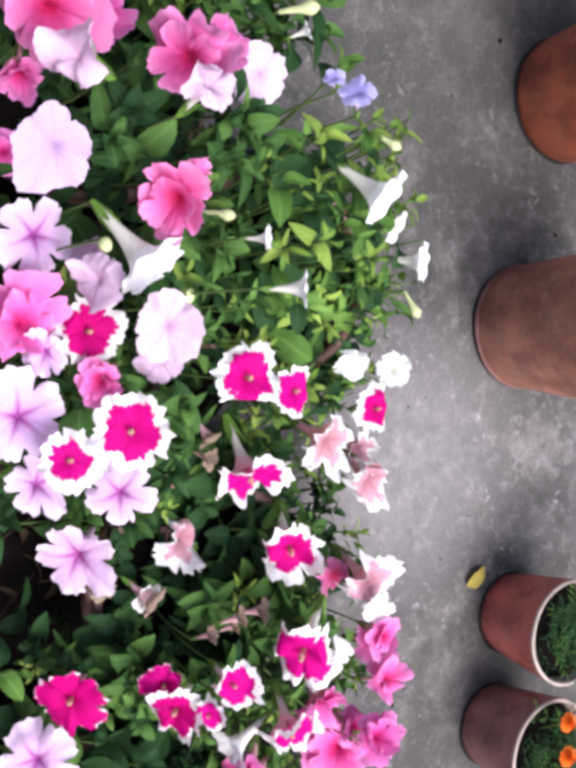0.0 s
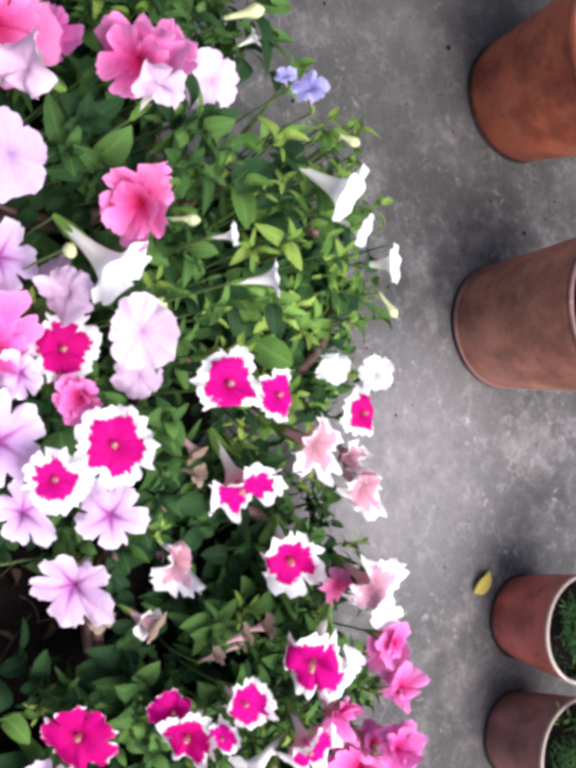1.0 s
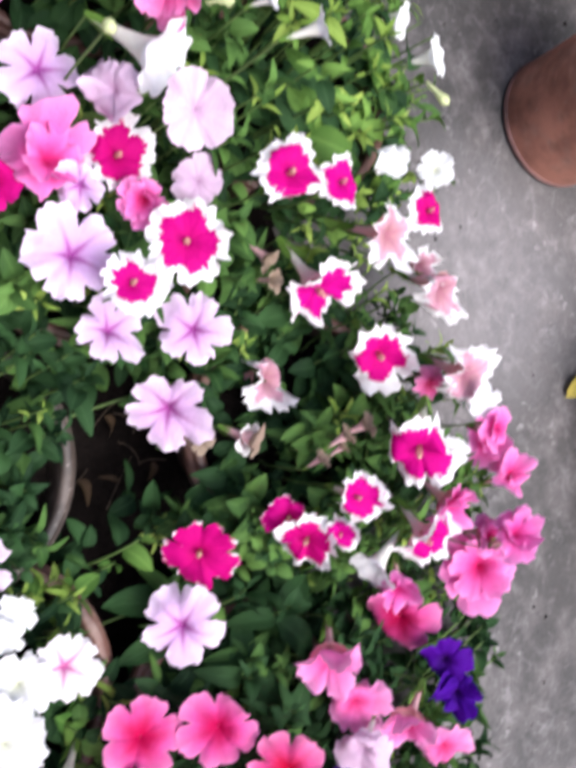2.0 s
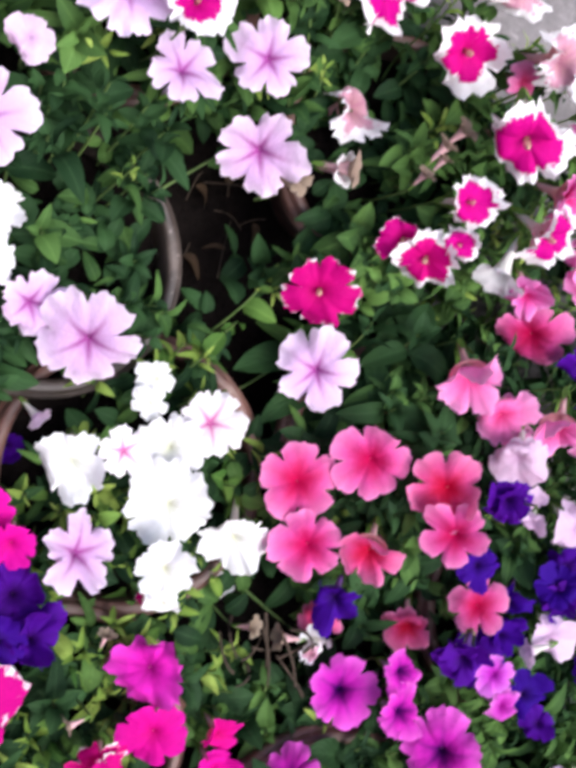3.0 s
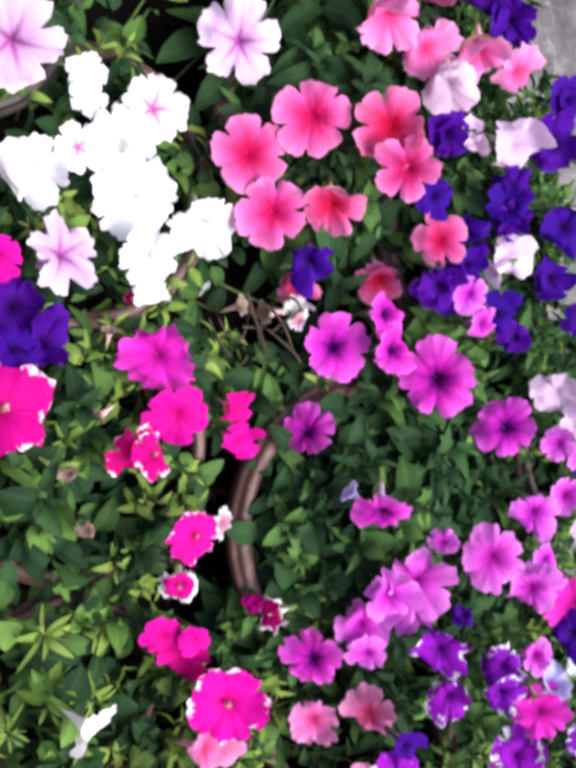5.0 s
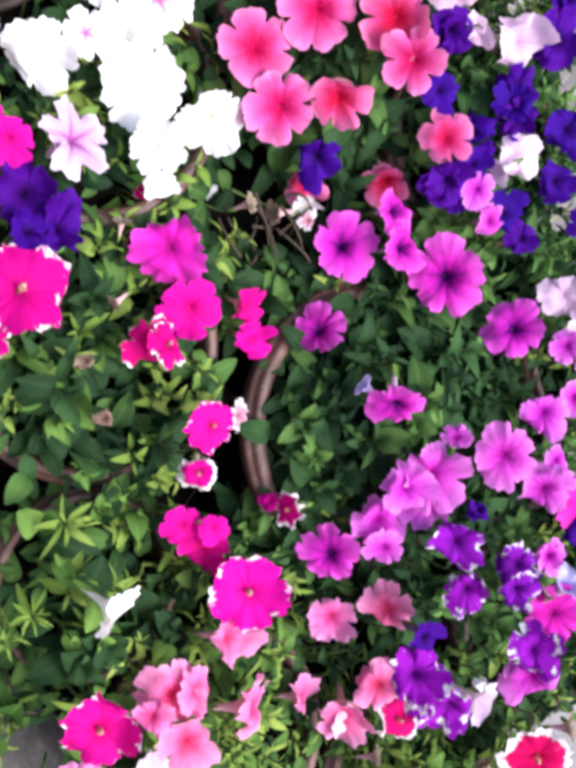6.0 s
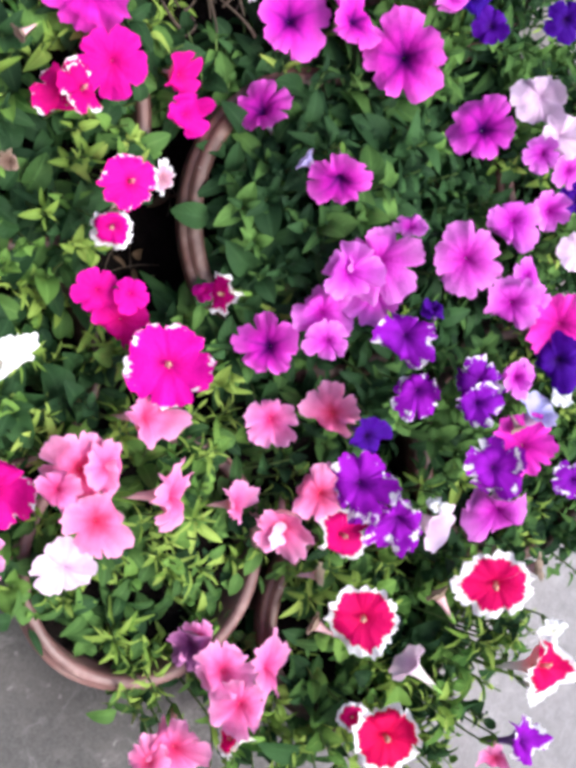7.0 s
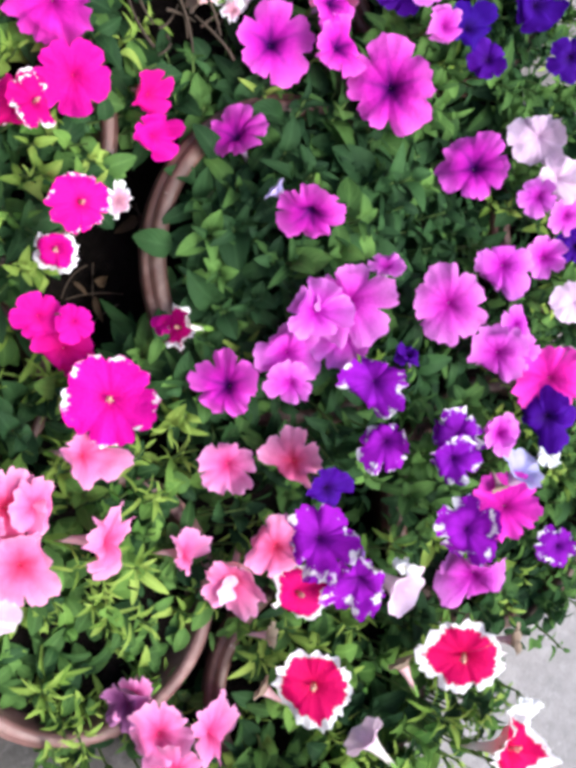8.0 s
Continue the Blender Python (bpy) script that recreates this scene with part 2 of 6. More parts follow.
LEAF = leaf_material("petunia_leaf", (0.012, 0.044, 0.013), (0.135, 0.27, 0.06))
LEAF_LIME = leaf_material("young_leaf", (0.10, 0.19, 0.026), (0.34, 0.46, 0.10))
LEAF_FRESH = leaf_material("fresh_leaf", (0.030, 0.095, 0.016), (0.21, 0.37, 0.075))
# deep green plants; also the darker copy that paints shade on inner leaves
LEAF_DEEP_SHADED = leaf_material("deep_shaded_leaf", (0.007, 0.026, 0.010), (0.045, 0.115, 0.035))


def terracotta(name, colour, dark, dust):
    m, t, b = material(name)
    n1 = noise_of(t, 9.0, 5.0, 0.6)
    n2 = noise_of(t, 70.0, 4.0, 0.6)
    n3 = noise_of(t, 24.0, 3.0, 0.5)
    col = ramp(t, n1, [(0.3, dark), (0.6, colour), (0.8, tuple(min(1, c * 1.2) for c in colour))])
    pale = ramp(t, n3, [(0.56, (0, 0, 0)), (0.76, (1, 1, 1))])
    gate = math_node(t, "MULTIPLY", math_node(t, "MULTIPLY", pale, n2), dust)
    col = mix(t, gate, col, (0.46, 0.38, 0.33))
    # water marks, fine scratches round the wall, small chips
    worn = ramp(t, noise_of(t, 16.0, 6.0, 0.7), [(0.42, (0.5, 0.46, 0.45)), (0.56, (1, 1, 1))])
    col = mix(t, 0.7, col, worn, "MULTIPLY")
    c = t.nodes.new("ShaderNodeTexCoord")
    flat = t.nodes.new("ShaderNodeMapping")
    flat.inputs["Scale"].default_value = (14.0, 14.0, 320.0)
    t.links.new(c.outputs["Object"], flat.inputs["Vector"])
    turned = node(t, "TexNoise", Scale=1.0, Detail=3.0, Roughness=0.6)
    t.links.new(flat.outputs["Vector"], turned.inputs["Vector"])
    scratch = ramp(t, turned.outputs["Fac"], [(0.62, (0, 0, 0)), (0.74, (1, 1, 1))])
    col = mix(t, math_node(t, "MULTIPLY", scratch, 0.22), col, tuple(min(1.0, 1.7 * c + 0.04) for c in colour))
    chip = ramp(t, noise_of(t, 110.0, 2.0, 0.5), [(0.70, (0, 0, 0)), (0.75, (1, 1, 1))])
    col = mix(t, math_node(t, "MULTIPLY", chip, 0.5), col, (0.40, 0.34, 0.31))
    t.links.new(col, b.inputs["Base Color"])
    t.links.new(math_node(t, "ADD", 0.33, math_node(t, "MULTIPLY", n3, 0.4)), b.inputs["Roughness"])
    bump(t, b, math_node(t, "ADD", math_node(t, "ADD", n2, n1), math_node(t, "MULTIPLY", turned.outputs["Fac"], 0.3)), 0.35, 0.003)
    return m


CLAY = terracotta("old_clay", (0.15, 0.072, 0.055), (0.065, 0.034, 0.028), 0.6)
CLAY_RED = terracotta("red_clay", (0.56, 0.15, 0.075), (0.30, 0.075, 0.045), 0.4)
CLAY_ROSE = terracotta("rose_clay", (0.60, 0.165, 0.14), (0.40, 0.10, 0.085), 0.45)
CLAY_PLUM = terracotta("plum_clay", (0.43, 0.19, 0.175), (0.25, 0.115, 0.105), 0.5)
CLAY_BROWN = terracotta("brown_clay", (0.53, 0.225, 0.155), (0.28, 0.11, 0.075), 0.55)
RIM_PALE = terracotta("limed_rim", (0.58, 0.49, 0.44), (0.40, 0.31, 0.26), 0.9)


# centre, reach and depth of the floor patches painted paler for brighter light
LIT_PATCHES = (((1.72, -0.02), 0.42, 0.6), ((0.2, 0.95), 0.22, 0.35))


RIM_GREY = terracotta("weathered_rim", (0.066, 0.050, 0.041), (0.026, 0.021, 0.018), 0.5)
RIM_DUSTY = terracotta("dusty_rim", (0.26, 0.135, 0.125), (0.13, 0.07, 0.062), 0.7)


def concrete():
    m, t, b = material("worn_concrete")
    c = t.nodes.new("ShaderNodeTexCoord")

    def tex(scale, detail, rough=0.55):
        n = node(t, "TexNoise", Scale=scale, Detail=detail, Roughness=rough)
        t.links.new(c.outputs["Object"], n.inputs["Vector"])
        return n.outputs["Fac"]

    big, middle, fine, grit = tex(2.3, 3.0), tex(12.0, 6.0, 0.68), tex(48.0, 5.0, 0.7), tex(260.0, 2.0)
    mixed = math_node(t, "ADD", math_node(t, "MULTIPLY", big, 0.42), math_node(t, "MULTIPLY", middle, 0.58))
    col = ramp(t, mixed, [(0.37, (0.042, 0.040, 0.041)), (0.5, (0.098, 0.088, 0.088)), (0.63, (0.20, 0.177, 0.175))])
    spot = ramp(t, fine, [(0.53, (0, 0, 0)), (0.66, (1, 1, 1))])
    col = mix(t, math_node(t, "MULTIPLY", spot, 0.2), col, (0.36, 0.345, 0.355))
    pit = ramp(t, fine, [(0.33, (1, 1, 1)), (0.44, (0, 0, 0))])
    col = mix(t, math_node(t, "MULTIPLY", pit, 0.25), col, (0.08, 0.08, 0.085))
    col = mix(t, 0.25, col, ramp(t, grit, [(0.3, (0.06, 0.06, 0.06)), (0.7, (0.27, 0.265, 0.27))]))
    # pale lime flecks and dark pits
    warp = t.nodes.new("ShaderNodeVectorMath")
    warp.operation = "ADD"
    drift = node(t, "TexNoise", Scale=38.0, Detail=2.0, Roughness=0.6)
    t.links.new(c.outputs["Object"], drift.inputs["Vector"])
    pull = t.nodes.new("ShaderNodeVectorMath")
    pull.operation = "SCALE"
    pull.inputs["Scale"].default_value = 0.045
    t.links.new(drift.outputs["Color"], pull.inputs[0])
    t.links.new(c.outputs["Object"], warp.inputs[0])
    t.links.new(pull.outputs[0], warp.inputs[1])
    vor = node(t, "TexVoronoi", Scale=46.0)
    t.links.new(warp.outputs[0], vor.inputs["Vector"])
    fleck = ramp(t, vor.outputs["Distance"], [(0.08, (1, 1, 1)), (0.22, (0, 0, 0))])
    gate = ramp(t, tex(8.0, 3.0), [(0.47, (0, 0, 0)), (0.58, (1, 1, 1))])
    col = mix(t, math_node(t, "MULTIPLY", math_node(t, "MULTIPLY", fleck, gate), 0.75), col, (0.42, 0.395, 0.40))
    # crazed skin: thin pale ridges
    craze = node(t, "TexVoronoi", Scale=21.0)
    craze.feature = "DISTANCE_TO_EDGE"
    bent = t.nodes.new("ShaderNodeVectorMath")
    bent.operation = "MULTIPLY_ADD"
    t.links.new(drift.outputs["Color"], bent.inputs[0])
    bent.inputs[1].default_value = (0.05, 0.05, 0.05)
    t.links.new(c.outputs["Object"], bent.inputs[2])
    t.links.new(bent.outputs[0], craze.inputs["Vector"])
    ridge = ramp(t, craze.outputs["Distance"], [(0.0, (1, 1, 1)), (0.07, (0, 0, 0))])
    broken = ramp(t, tex(19.0, 3.0), [(0.50, (0, 0, 0)), (0.60, (1, 1, 1))])
    col = mix(t, math_node(t, "MULTIPLY", math_node(t, "MULTIPLY", ridge, broken), 0.45), col, (0.34, 0.32, 0.33))
    vor2 = node(t, "TexVoronoi", Scale=38.0)
    t.links.new(c.outputs["Object"], vor2.inputs["Vector"])
    hole = ramp(t, vor2.outputs["Distance"], [(0.05, (1, 1, 1)), (0.13, (0, 0, 0))])
    gate2 = ramp(t, tex(7.0, 3.0), [(0.46, (0, 0, 0)), (0.58, (1, 1, 1))])
    col = mix(t, math_node(t, "MULTIPLY", math_node(t, "MULTIPLY", hole, gate2), 0.8), col, (0.03, 0.03, 0.03))
    # shade over parts of the floor, painted as dark patches with ragged outlines
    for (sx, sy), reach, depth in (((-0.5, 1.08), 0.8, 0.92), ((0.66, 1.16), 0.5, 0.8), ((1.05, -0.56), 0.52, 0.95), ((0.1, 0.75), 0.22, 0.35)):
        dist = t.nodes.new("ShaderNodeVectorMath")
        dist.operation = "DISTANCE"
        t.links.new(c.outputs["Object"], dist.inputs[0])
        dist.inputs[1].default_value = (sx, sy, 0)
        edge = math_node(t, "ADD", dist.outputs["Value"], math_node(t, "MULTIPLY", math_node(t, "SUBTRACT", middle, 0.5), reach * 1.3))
        shade_patch = ramp(t, math_node(t, "DIVIDE", edge, reach), [(0.35, (depth, depth, depth)), (1.0, (0, 0, 0))])
        col = mix(t, shade_patch, col, (0.36, 0.365, 0.345), "MULTIPLY")
    # stronger light on parts of the floor, painted as pale patches
    for (sx, sy), reach, depth in LIT_PATCHES:
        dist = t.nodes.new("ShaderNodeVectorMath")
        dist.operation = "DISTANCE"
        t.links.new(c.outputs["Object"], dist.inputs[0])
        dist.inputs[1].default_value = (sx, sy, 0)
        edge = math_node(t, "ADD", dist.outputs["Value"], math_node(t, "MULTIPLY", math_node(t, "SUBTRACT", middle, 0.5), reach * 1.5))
        lit_patch = ramp(t, math_node(t, "DIVIDE", edge, reach), [(0.4, (depth, depth, depth)), (1.0, (0, 0, 0))])
        col = mix(t, math_node(t, "MULTIPLY", lit_patch, math_node(t, "ADD", 0.35, fine)), col, (0.36, 0.34, 0.35))
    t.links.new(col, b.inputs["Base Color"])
    t.links.new(math_node(t, "ADD", 0.55, math_node(t, "MULTIPLY", middle, 0.4)), b.inputs["Roughness"])
    h = math_node(t, "ADD", math_node(t, "MULTIPLY", fine, 1.0), math_node(t, "ADD", math_node(t, "MULTIPLY", grit, 0.25), middle))
    bump(t, b, h, 0.5, 0.004)
    return m


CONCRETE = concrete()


# ---- mesh helpers ----
def mesh_object(name, verts, faces, mat, uvs=None, smooth=True):
    me = bpy.data.meshes.new(name)
    me.from_pydata(verts, [], faces)
    me.materials.append(mat)
    if uvs is not None:
        lay = me.uv_layers.new(name="UVMap")
        flat = np.empty(len(me.loops) * 2)
        idx = np.empty(len(me.loops), dtype=np.int32)
        me.loops.foreach_get("vertex_index", idx)
        flat = np.asarray(uvs, dtype=float)[idx].ravel()
        lay.data.foreach_set("uv", flat)
    if smooth:
        me.polygons.foreach_set("use_smooth", [True] * len(me.polygons))
    return me


def part(name, me, parent, m=Matrix(), label=""):
    ob = new(name, me)
    ob.parent = parent
    ob.matrix_basis = m
    return tagged(ob, label=label) if label else ob


def lathe(profile, sides, wobble=0.0, seed=0):
    """Rows of (radius, height) turned round z; a slight hand-made wobble."""
    r = random.Random(seed)
    ph = [r.uniform(0, 6.28) for _ in range(3)]
    verts, faces = [], []
    for rad, z in profile:
        for i in range(sides):
            a = 2 * math.pi * i / sides
            k = 1 + wobble * (math.sin(2 * a + ph[0]) + 0.5 * math.sin(3 * a + ph[1]) + 0.3 * math.sin(7 * a + ph[2]))
            verts.append((rad * k * math.cos(a), rad * k * math.sin(a), z))
    for j in range(len(profile) - 1):
        for i in range(sides):
            a, b = j * sides + i, j * sides + (i + 1) % sides
            faces.append((a, b, b + sides, a + sides))
    return verts, faces


def tube_mesh(paths, sides=5):
    """Round stalks along paths of (point, radius)."""
    verts, faces = [], []
    for path in paths:
        base = len(verts)
        for k, (p, rad) in enumerate(path):
            q = path[min(k + 1, len(path) - 1)][0] - path[max(k - 1, 0)][0]
            q = q.normalized() if q.length > 1e-9 else Vector((0, 0, 1))
            s = q.orthogonal().normalized()
            w = q.cross(s)
            for i in range(sides):
                a = 2 * math.pi * i / sides
                verts.append(tuple(p + (s * math.cos(a) + w * math.sin(a)) * rad))
        for k in range(len(path) - 1):
            for i in range(sides):
                a, b = base + k * sides + i, base + k * sides + (i + 1) % sides
                faces.append((a, b, b + sides, a + sides))
    return verts, faces


def bend(a, b, c, n=7, r0=0.0016, r1=0.0012):
    """A stalk from a over b to c."""
    out = []
    for i in range(n):
        t = i / (n - 1)
        out.append(((1 - t) ** 2 * a + 2 * t * (1 - t) * b + t * t * c, r0 + (r1 - r0) * t))
    return out


# ---- petunia flowers ----
FORMS = {
    # how far lobes are cut apart, how pointed, how wavy, how cupped, and the turn of single lobes (degrees, back is positive)
    "open": (1.0, 0.15, 0.8, 0.0, ()),
    "star": (1.35, 0.7, 0.9, 0.0, ()),
    "wavy": (1.2, 0.2, 1.7, 0.05, (25, -20, 40, 0, -30)),
    "penta": (0.4, 1.1, 0.8, 0.0, ()),
    "cup": (1.0, 0.2, 1.0, 0.45, ()),
    "one_back": (1.1, 0.2, 1.0, 0.0, (75,)),
    "two_back": (1.1, 0.2, 1.0, 0.0, (80, 60)),
    "two_up": (1.1, 0.25, 1.1, 0.1, (-65, -45)),
    "arch": (0.8, 0.1, 1.0, 0.05, (85, 50, 0, 0, 50)),
    "square": (1.3, -0.35, 0.9, 0.0, ()),
    "limp": (1.3, 0.3, 1.8, 0.15, (70, 20, 55, -35, 45)),
}


def corolla_data(seed, ruffle, notch, layers=1, deep=0.16, crease=0.07, form="open"):
    """Funnel with five fused lobes, radius one, face at z = 0 looking along z, the first lobe along x."""
    r = random.Random(seed)
    cut_more, point, wave, cup, turned = FORMS[form]
    verts, faces, uvs = [], [], []
    N, K = 70, 12
    for layer in range(layers):
        ph = [r.uniform(0, 6.28) for _ in range(9)]
        base, size = len(verts), 1.0 - 0.25 * layer
        length = [r.uniform(0.84, 1.12) for _ in range(5)]
        bow = [wave * r.uniform(-16, 34) + (14 * layer * r.uniform(-2, 2)) for _ in range(5)]
        for i, angle in enumerate(turned):
            bow[i] += angle
        twist = [wave * r.uniform(-0.2, 0.2) for _ in range(5)]
        arch = [wave * r.uniform(-0.02, 0.16) for _ in range(5)]
        cut = [min(0.5, notch * cut_more * r.uniform(0.7, 1.7)) for _ in range(5)]
        tip = [point * r.uniform(0.6, 1.3) for _ in range(5)]
        turn = r.uniform(0.4, 0.9) if layer else 0.0
        skew = r.uniform(0.02, 0.09)
        for k in range(K):
            v = k / (K - 1)
            for i in range(N + 1):
                u = i / N
                a = 2 * math.pi * u
                pos = u * 5
                l0 = int(pos + 0.5) % 5
                s = ((pos + 0.5) % 1) * 2 - 1                  # -1 .. 1 across a lobe
                f = abs(s)
                side = (l0 + (1 if s > 0 else -1)) % 5
                share = 0.5 * f ** 2.2
                dip = cut[l0] if s > 0 else cut[(l0 - 1) % 5]
                long = length[l0] * (1 - share) + length[side] * share
                edge = long * (1 - 0.03 * f * f + 0.17 * tip[l0] * ((1 - f) ** 2 - 0.2) - 0.035 * math.exp(-((f / 0.13) ** 2))) - dip * f ** 9
                frill = ruffle * 0.032 * (math.sin(11 * a + ph[0]) + 0.9 * math.sin(19 * a + ph[1]) + 0.8 * math.sin(29 * a + ph[5])) * v ** 5
                reach = (0.02 + 0.98 * v ** 0.95) * size * (1 + (edge - 1 + frill) * v ** 2.2) * (1 + skew * math.cos(a + ph[6]) * v)
                angle = radians(bow[l0] * (1 - share) + bow[side] * share)
                bent = max(0.0, reach - 0.42 * size)
                rad = reach - bent + bent * math.cos(angle * min(1.0, bent * 2.6))
                z = -bent * math.sin(angle * min(1.0, bent * 2.6))
                rad *= 1 - 0.32 * cup * min(1.0, v * 2)
                z += cup * 0.75 * v - deep * (1 - v) ** 5.5 - 0.05 * (1 - v) ** 2
                z += twist[l0] * s * (1 - f ** 6) * v ** 1.5 * 1.5
                z += arch[l0] * (1 - f * f) * v * v - 0.03 * math.exp(-((f / 0.2) ** 2)) * v * (1.2 - v)
                z += v ** 2 * (0.07 * math.sin(2 * a + ph[2]) + ruffle * 0.055 * math.sin(7 * a + ph[3]) * v + ruffle * 0.045 * math.sin(13 * a + ph[4]) * v * v + ruffle * 0.03 * math.sin(23 * a + ph[8]) * v ** 4)
                pleat = abs(((a * 2.387 + ph[8] + 0.4 * math.sin(3 * a + ph[7])) % 2.0) - 1.0) - 0.5
                z += ruffle * 0.06 * pleat * v ** 2.5
                z -= crease * (f ** 7) * v * (1 - 0.4 * v)
                z += layer * (0.04 + 0.2 * v)
                b = a + turn + 0.05 * math.sin(3 * a + ph[7]) * v
                verts.append((rad * math.cos(b), rad * math.sin(b), z))
                uvs.append((u, v))
        W = N + 1
        for k in range(K - 1):
            for i in range(N):
                p = base + k * W + i
                faces.append((p, p + 1, p + W + 1, p + W))
    return verts, faces, uvs


def trumpet_data(seed, notch, to=1.0, swell=0.0):
    """A flower seen from the side: long slender funnel that flares at the mouth."""
    r = random.Random(seed)
    verts, faces, uvs = [], [], []
    N, K = 50, 18
    ph = [r.uniform(0, 6.28) for _ in range(4)]
    lobe_len = [r.uniform(0.88, 1.12) for _ in range(5)]
    roll = [r.uniform(-0.5, 0.1) for _ in range(5)]
    for k in range(K):
        v = to * k / (K - 1)
        for i in range(N + 1):
            u = i / N
            a = 2 * math.pi * u
            pos = (u * 5) % 5
            l0 = int(pos + 0.5) % 5
            g = 1 - (abs(((pos + 0.5) % 1) - 0.5) * 2) ** 3.5
            rad = 0.075 + swell + 0.17 * v + 0.28 * v ** 2.6 + 0.48 * v ** 7
            z = -2.35 * (1 - v) ** 1.05
            lip = max(0.0, v - 0.72) / 0.28
            rad *= 1 + lip * ((lobe_len[l0] * g + (1 - 0.6 * notch) * (1 - g)) - 1 + 0.035 * math.sin(9 * a + ph[0]))
            z += lip * (0.12 * roll[l0] * g + 0.05 * math.sin(7 * a + ph[1])) - 0.16 * lip ** 2
            verts.append((rad * math.cos(a), rad * math.sin(a), z))
            uvs.append((u, v))
    W = N + 1
    for k in range(K - 1):
        for i in range(N):
            p = k * W + i
            faces.append((p, p + 1, p + W + 1, p + W))
    return verts, faces, uvs


TUBE_OF = {"violet": "dark", "violetpic": "dark", "purple": "lilac", "orchid": "lilac", "lilac": "lilac", "periwinkle": "lilac", "plum": "lilac", "white": "pale", "whitestar": "pale", "blush": "pale", "mauve": "pale", "picotee": "pale", "redpic": "pale"}
RUFFLE = {"magenta": 1.5, "rose": 0.7, "hotpink": 0.5, "violet": 0.7, "magpic": 0.9, "pinkpic": 0.8, "picotee": 1.3, "violetpic": 1.0, "redpic": 1.2, "salmon": 1.0, "faded": 1.7, "withered": 2.6, "lilac": 1.0, "blush": 0.7, "coral": 0.55, "purple": 0.8, "orchid": 0.8, "white": 0.9, "whitestar": 0.9}
NOTCH = {"rose": 0.26, "lilac": 0.3, "whitestar": 0.22, "coral": 0.26, "purple": 0.2, "orchid": 0.2, "picotee": 0.14, "blush": 0.1, "redpic": 0.05, "faded": 0.24, "withered": 0.4, "hotpink": 0.2, "magpic": 0.22, "violet": 0.16, "violetpic": 0.22, "salmon": 0.2}
DOUBLE = {"rose", "violet"}
DEEP = {"purple": 0.36, "violet": 0.25, "violetpic": 0.25, "lilac": 0.22, "orchid": 0.2}
COROLLAS, TUBE_MESHES = {}, {}
LOOSE = ("open", "open", "star", "wavy", "open", "one_back", "square", "cup")


def corolla_mesh(kind, variant, form):
    """Alike flowers of no stated form share a few meshes; a stated form makes a flower of its own."""
    key = (kind, variant, form)
    if key not in COROLLAS:
        seed = 100 * variant + sum(map(ord, kind))
        if form == "trumpet":
            v, f, uv = trumpet_data(seed, 0.12 + 1.4 * NOTCH.get(kind, 0.14))
        else:
            layers = 2 if kind == "rose" or (kind in DOUBLE and variant % 3 == 0) else 1
            v, f, uv = corolla_data(seed, RUFFLE.get(kind, 0.6), NOTCH.get(kind, 0.14), layers, DEEP.get(kind, 0.16), 0.03 if kind in ("redpic", "picotee", "hotpink", "magpic") else 0.07, form)
        COROLLAS[key] = mesh_object(kind + "_corolla", v, f, PETALS[kind], uv)
    return COROLLAS[key]


def tube_shape(kind, trumpet=False):
    key = TUBE_OF.get(kind, "pink")
    if trumpet:
        if (key, 1) not in TUBE_MESHES:
            v, f, uv = trumpet_data(77, 0.1, 0.74, 0.012)
            TUBE_MESHES[(key, 1)] = mesh_object(key + "_long_tube", v, f, TUBES[key], uv)
        return TUBE_MESHES[(key, 1)]
    if key not in TUBE_MESHES:
        prof = [(0.02, -1.75), (0.075, -1.7), (0.085, -1.3), (0.11, -0.9), (0.15, -0.62), (0.26, -0.4), (0.42, -0.25), (0.55, -0.16)]
        v, f = lathe(prof, 16, 0.03, 3)
        TUBE_MESHES[key] = mesh_object(key + "_tube", v, f, TUBES[key])
    return TUBE_MESHES[key]


def calyx_data():
    verts, faces = [], []
    for i in range(5):
        a = 2 * math.pi * i / 5
        b = len(verts)
        for k, (rad, z, w) in enumerate(((0.06, -1.8, 0.05), (0.13, -1.5, 0.09), (0.2, -1.2, 0.08), (0.32, -0.95, 0.01))):
            for s in (-1, 1):
                verts.append((rad * math.cos(a) - s * w * math.sin(a), rad * math.sin(a) + s * w * math.cos(a), z))
        for k in range(3):
            p = b + 2 * k
            faces.append((p, p + 1, p + 3, p + 2))
    return verts, faces


CALYX_MESH = mesh_object("calyx", *calyx_data(), CALYX)


def stamen_data():
    """The stigma on its style, with the anthers close round it."""
    r = random.Random(5)
    paths = [[(Vector((0, 0, -0.4)), 0.02), (Vector((0.01, 0, 0.05)), 0.022), (Vector((0.02, 0.01, 0.12)), 0.05), (Vector((0.03, 0.01, 0.17)), 0.052), (Vector((0.03, 0.01, 0.2)), 0.015)]]
    for i in range(5):
        a = 2 * math.pi * i / 5
        top = Vector((0.06 * math.cos(a), 0.06 * math.sin(a), -0.02 + r.uniform(-0.06, 0.06)))
        foot = Vector((0.03 * math.cos(a), 0.03 * math.sin(a), -0.4))
        paths.append([(foot, 0.012), (top, 0.012), (top + Vector((0, 0, 0.01)), 0.026), (top + Vector((0, 0, 0.05)), 0.026), (top + Vector((0, 0, 0.07)), 0.008)])
    return tube_mesh(paths, 6)


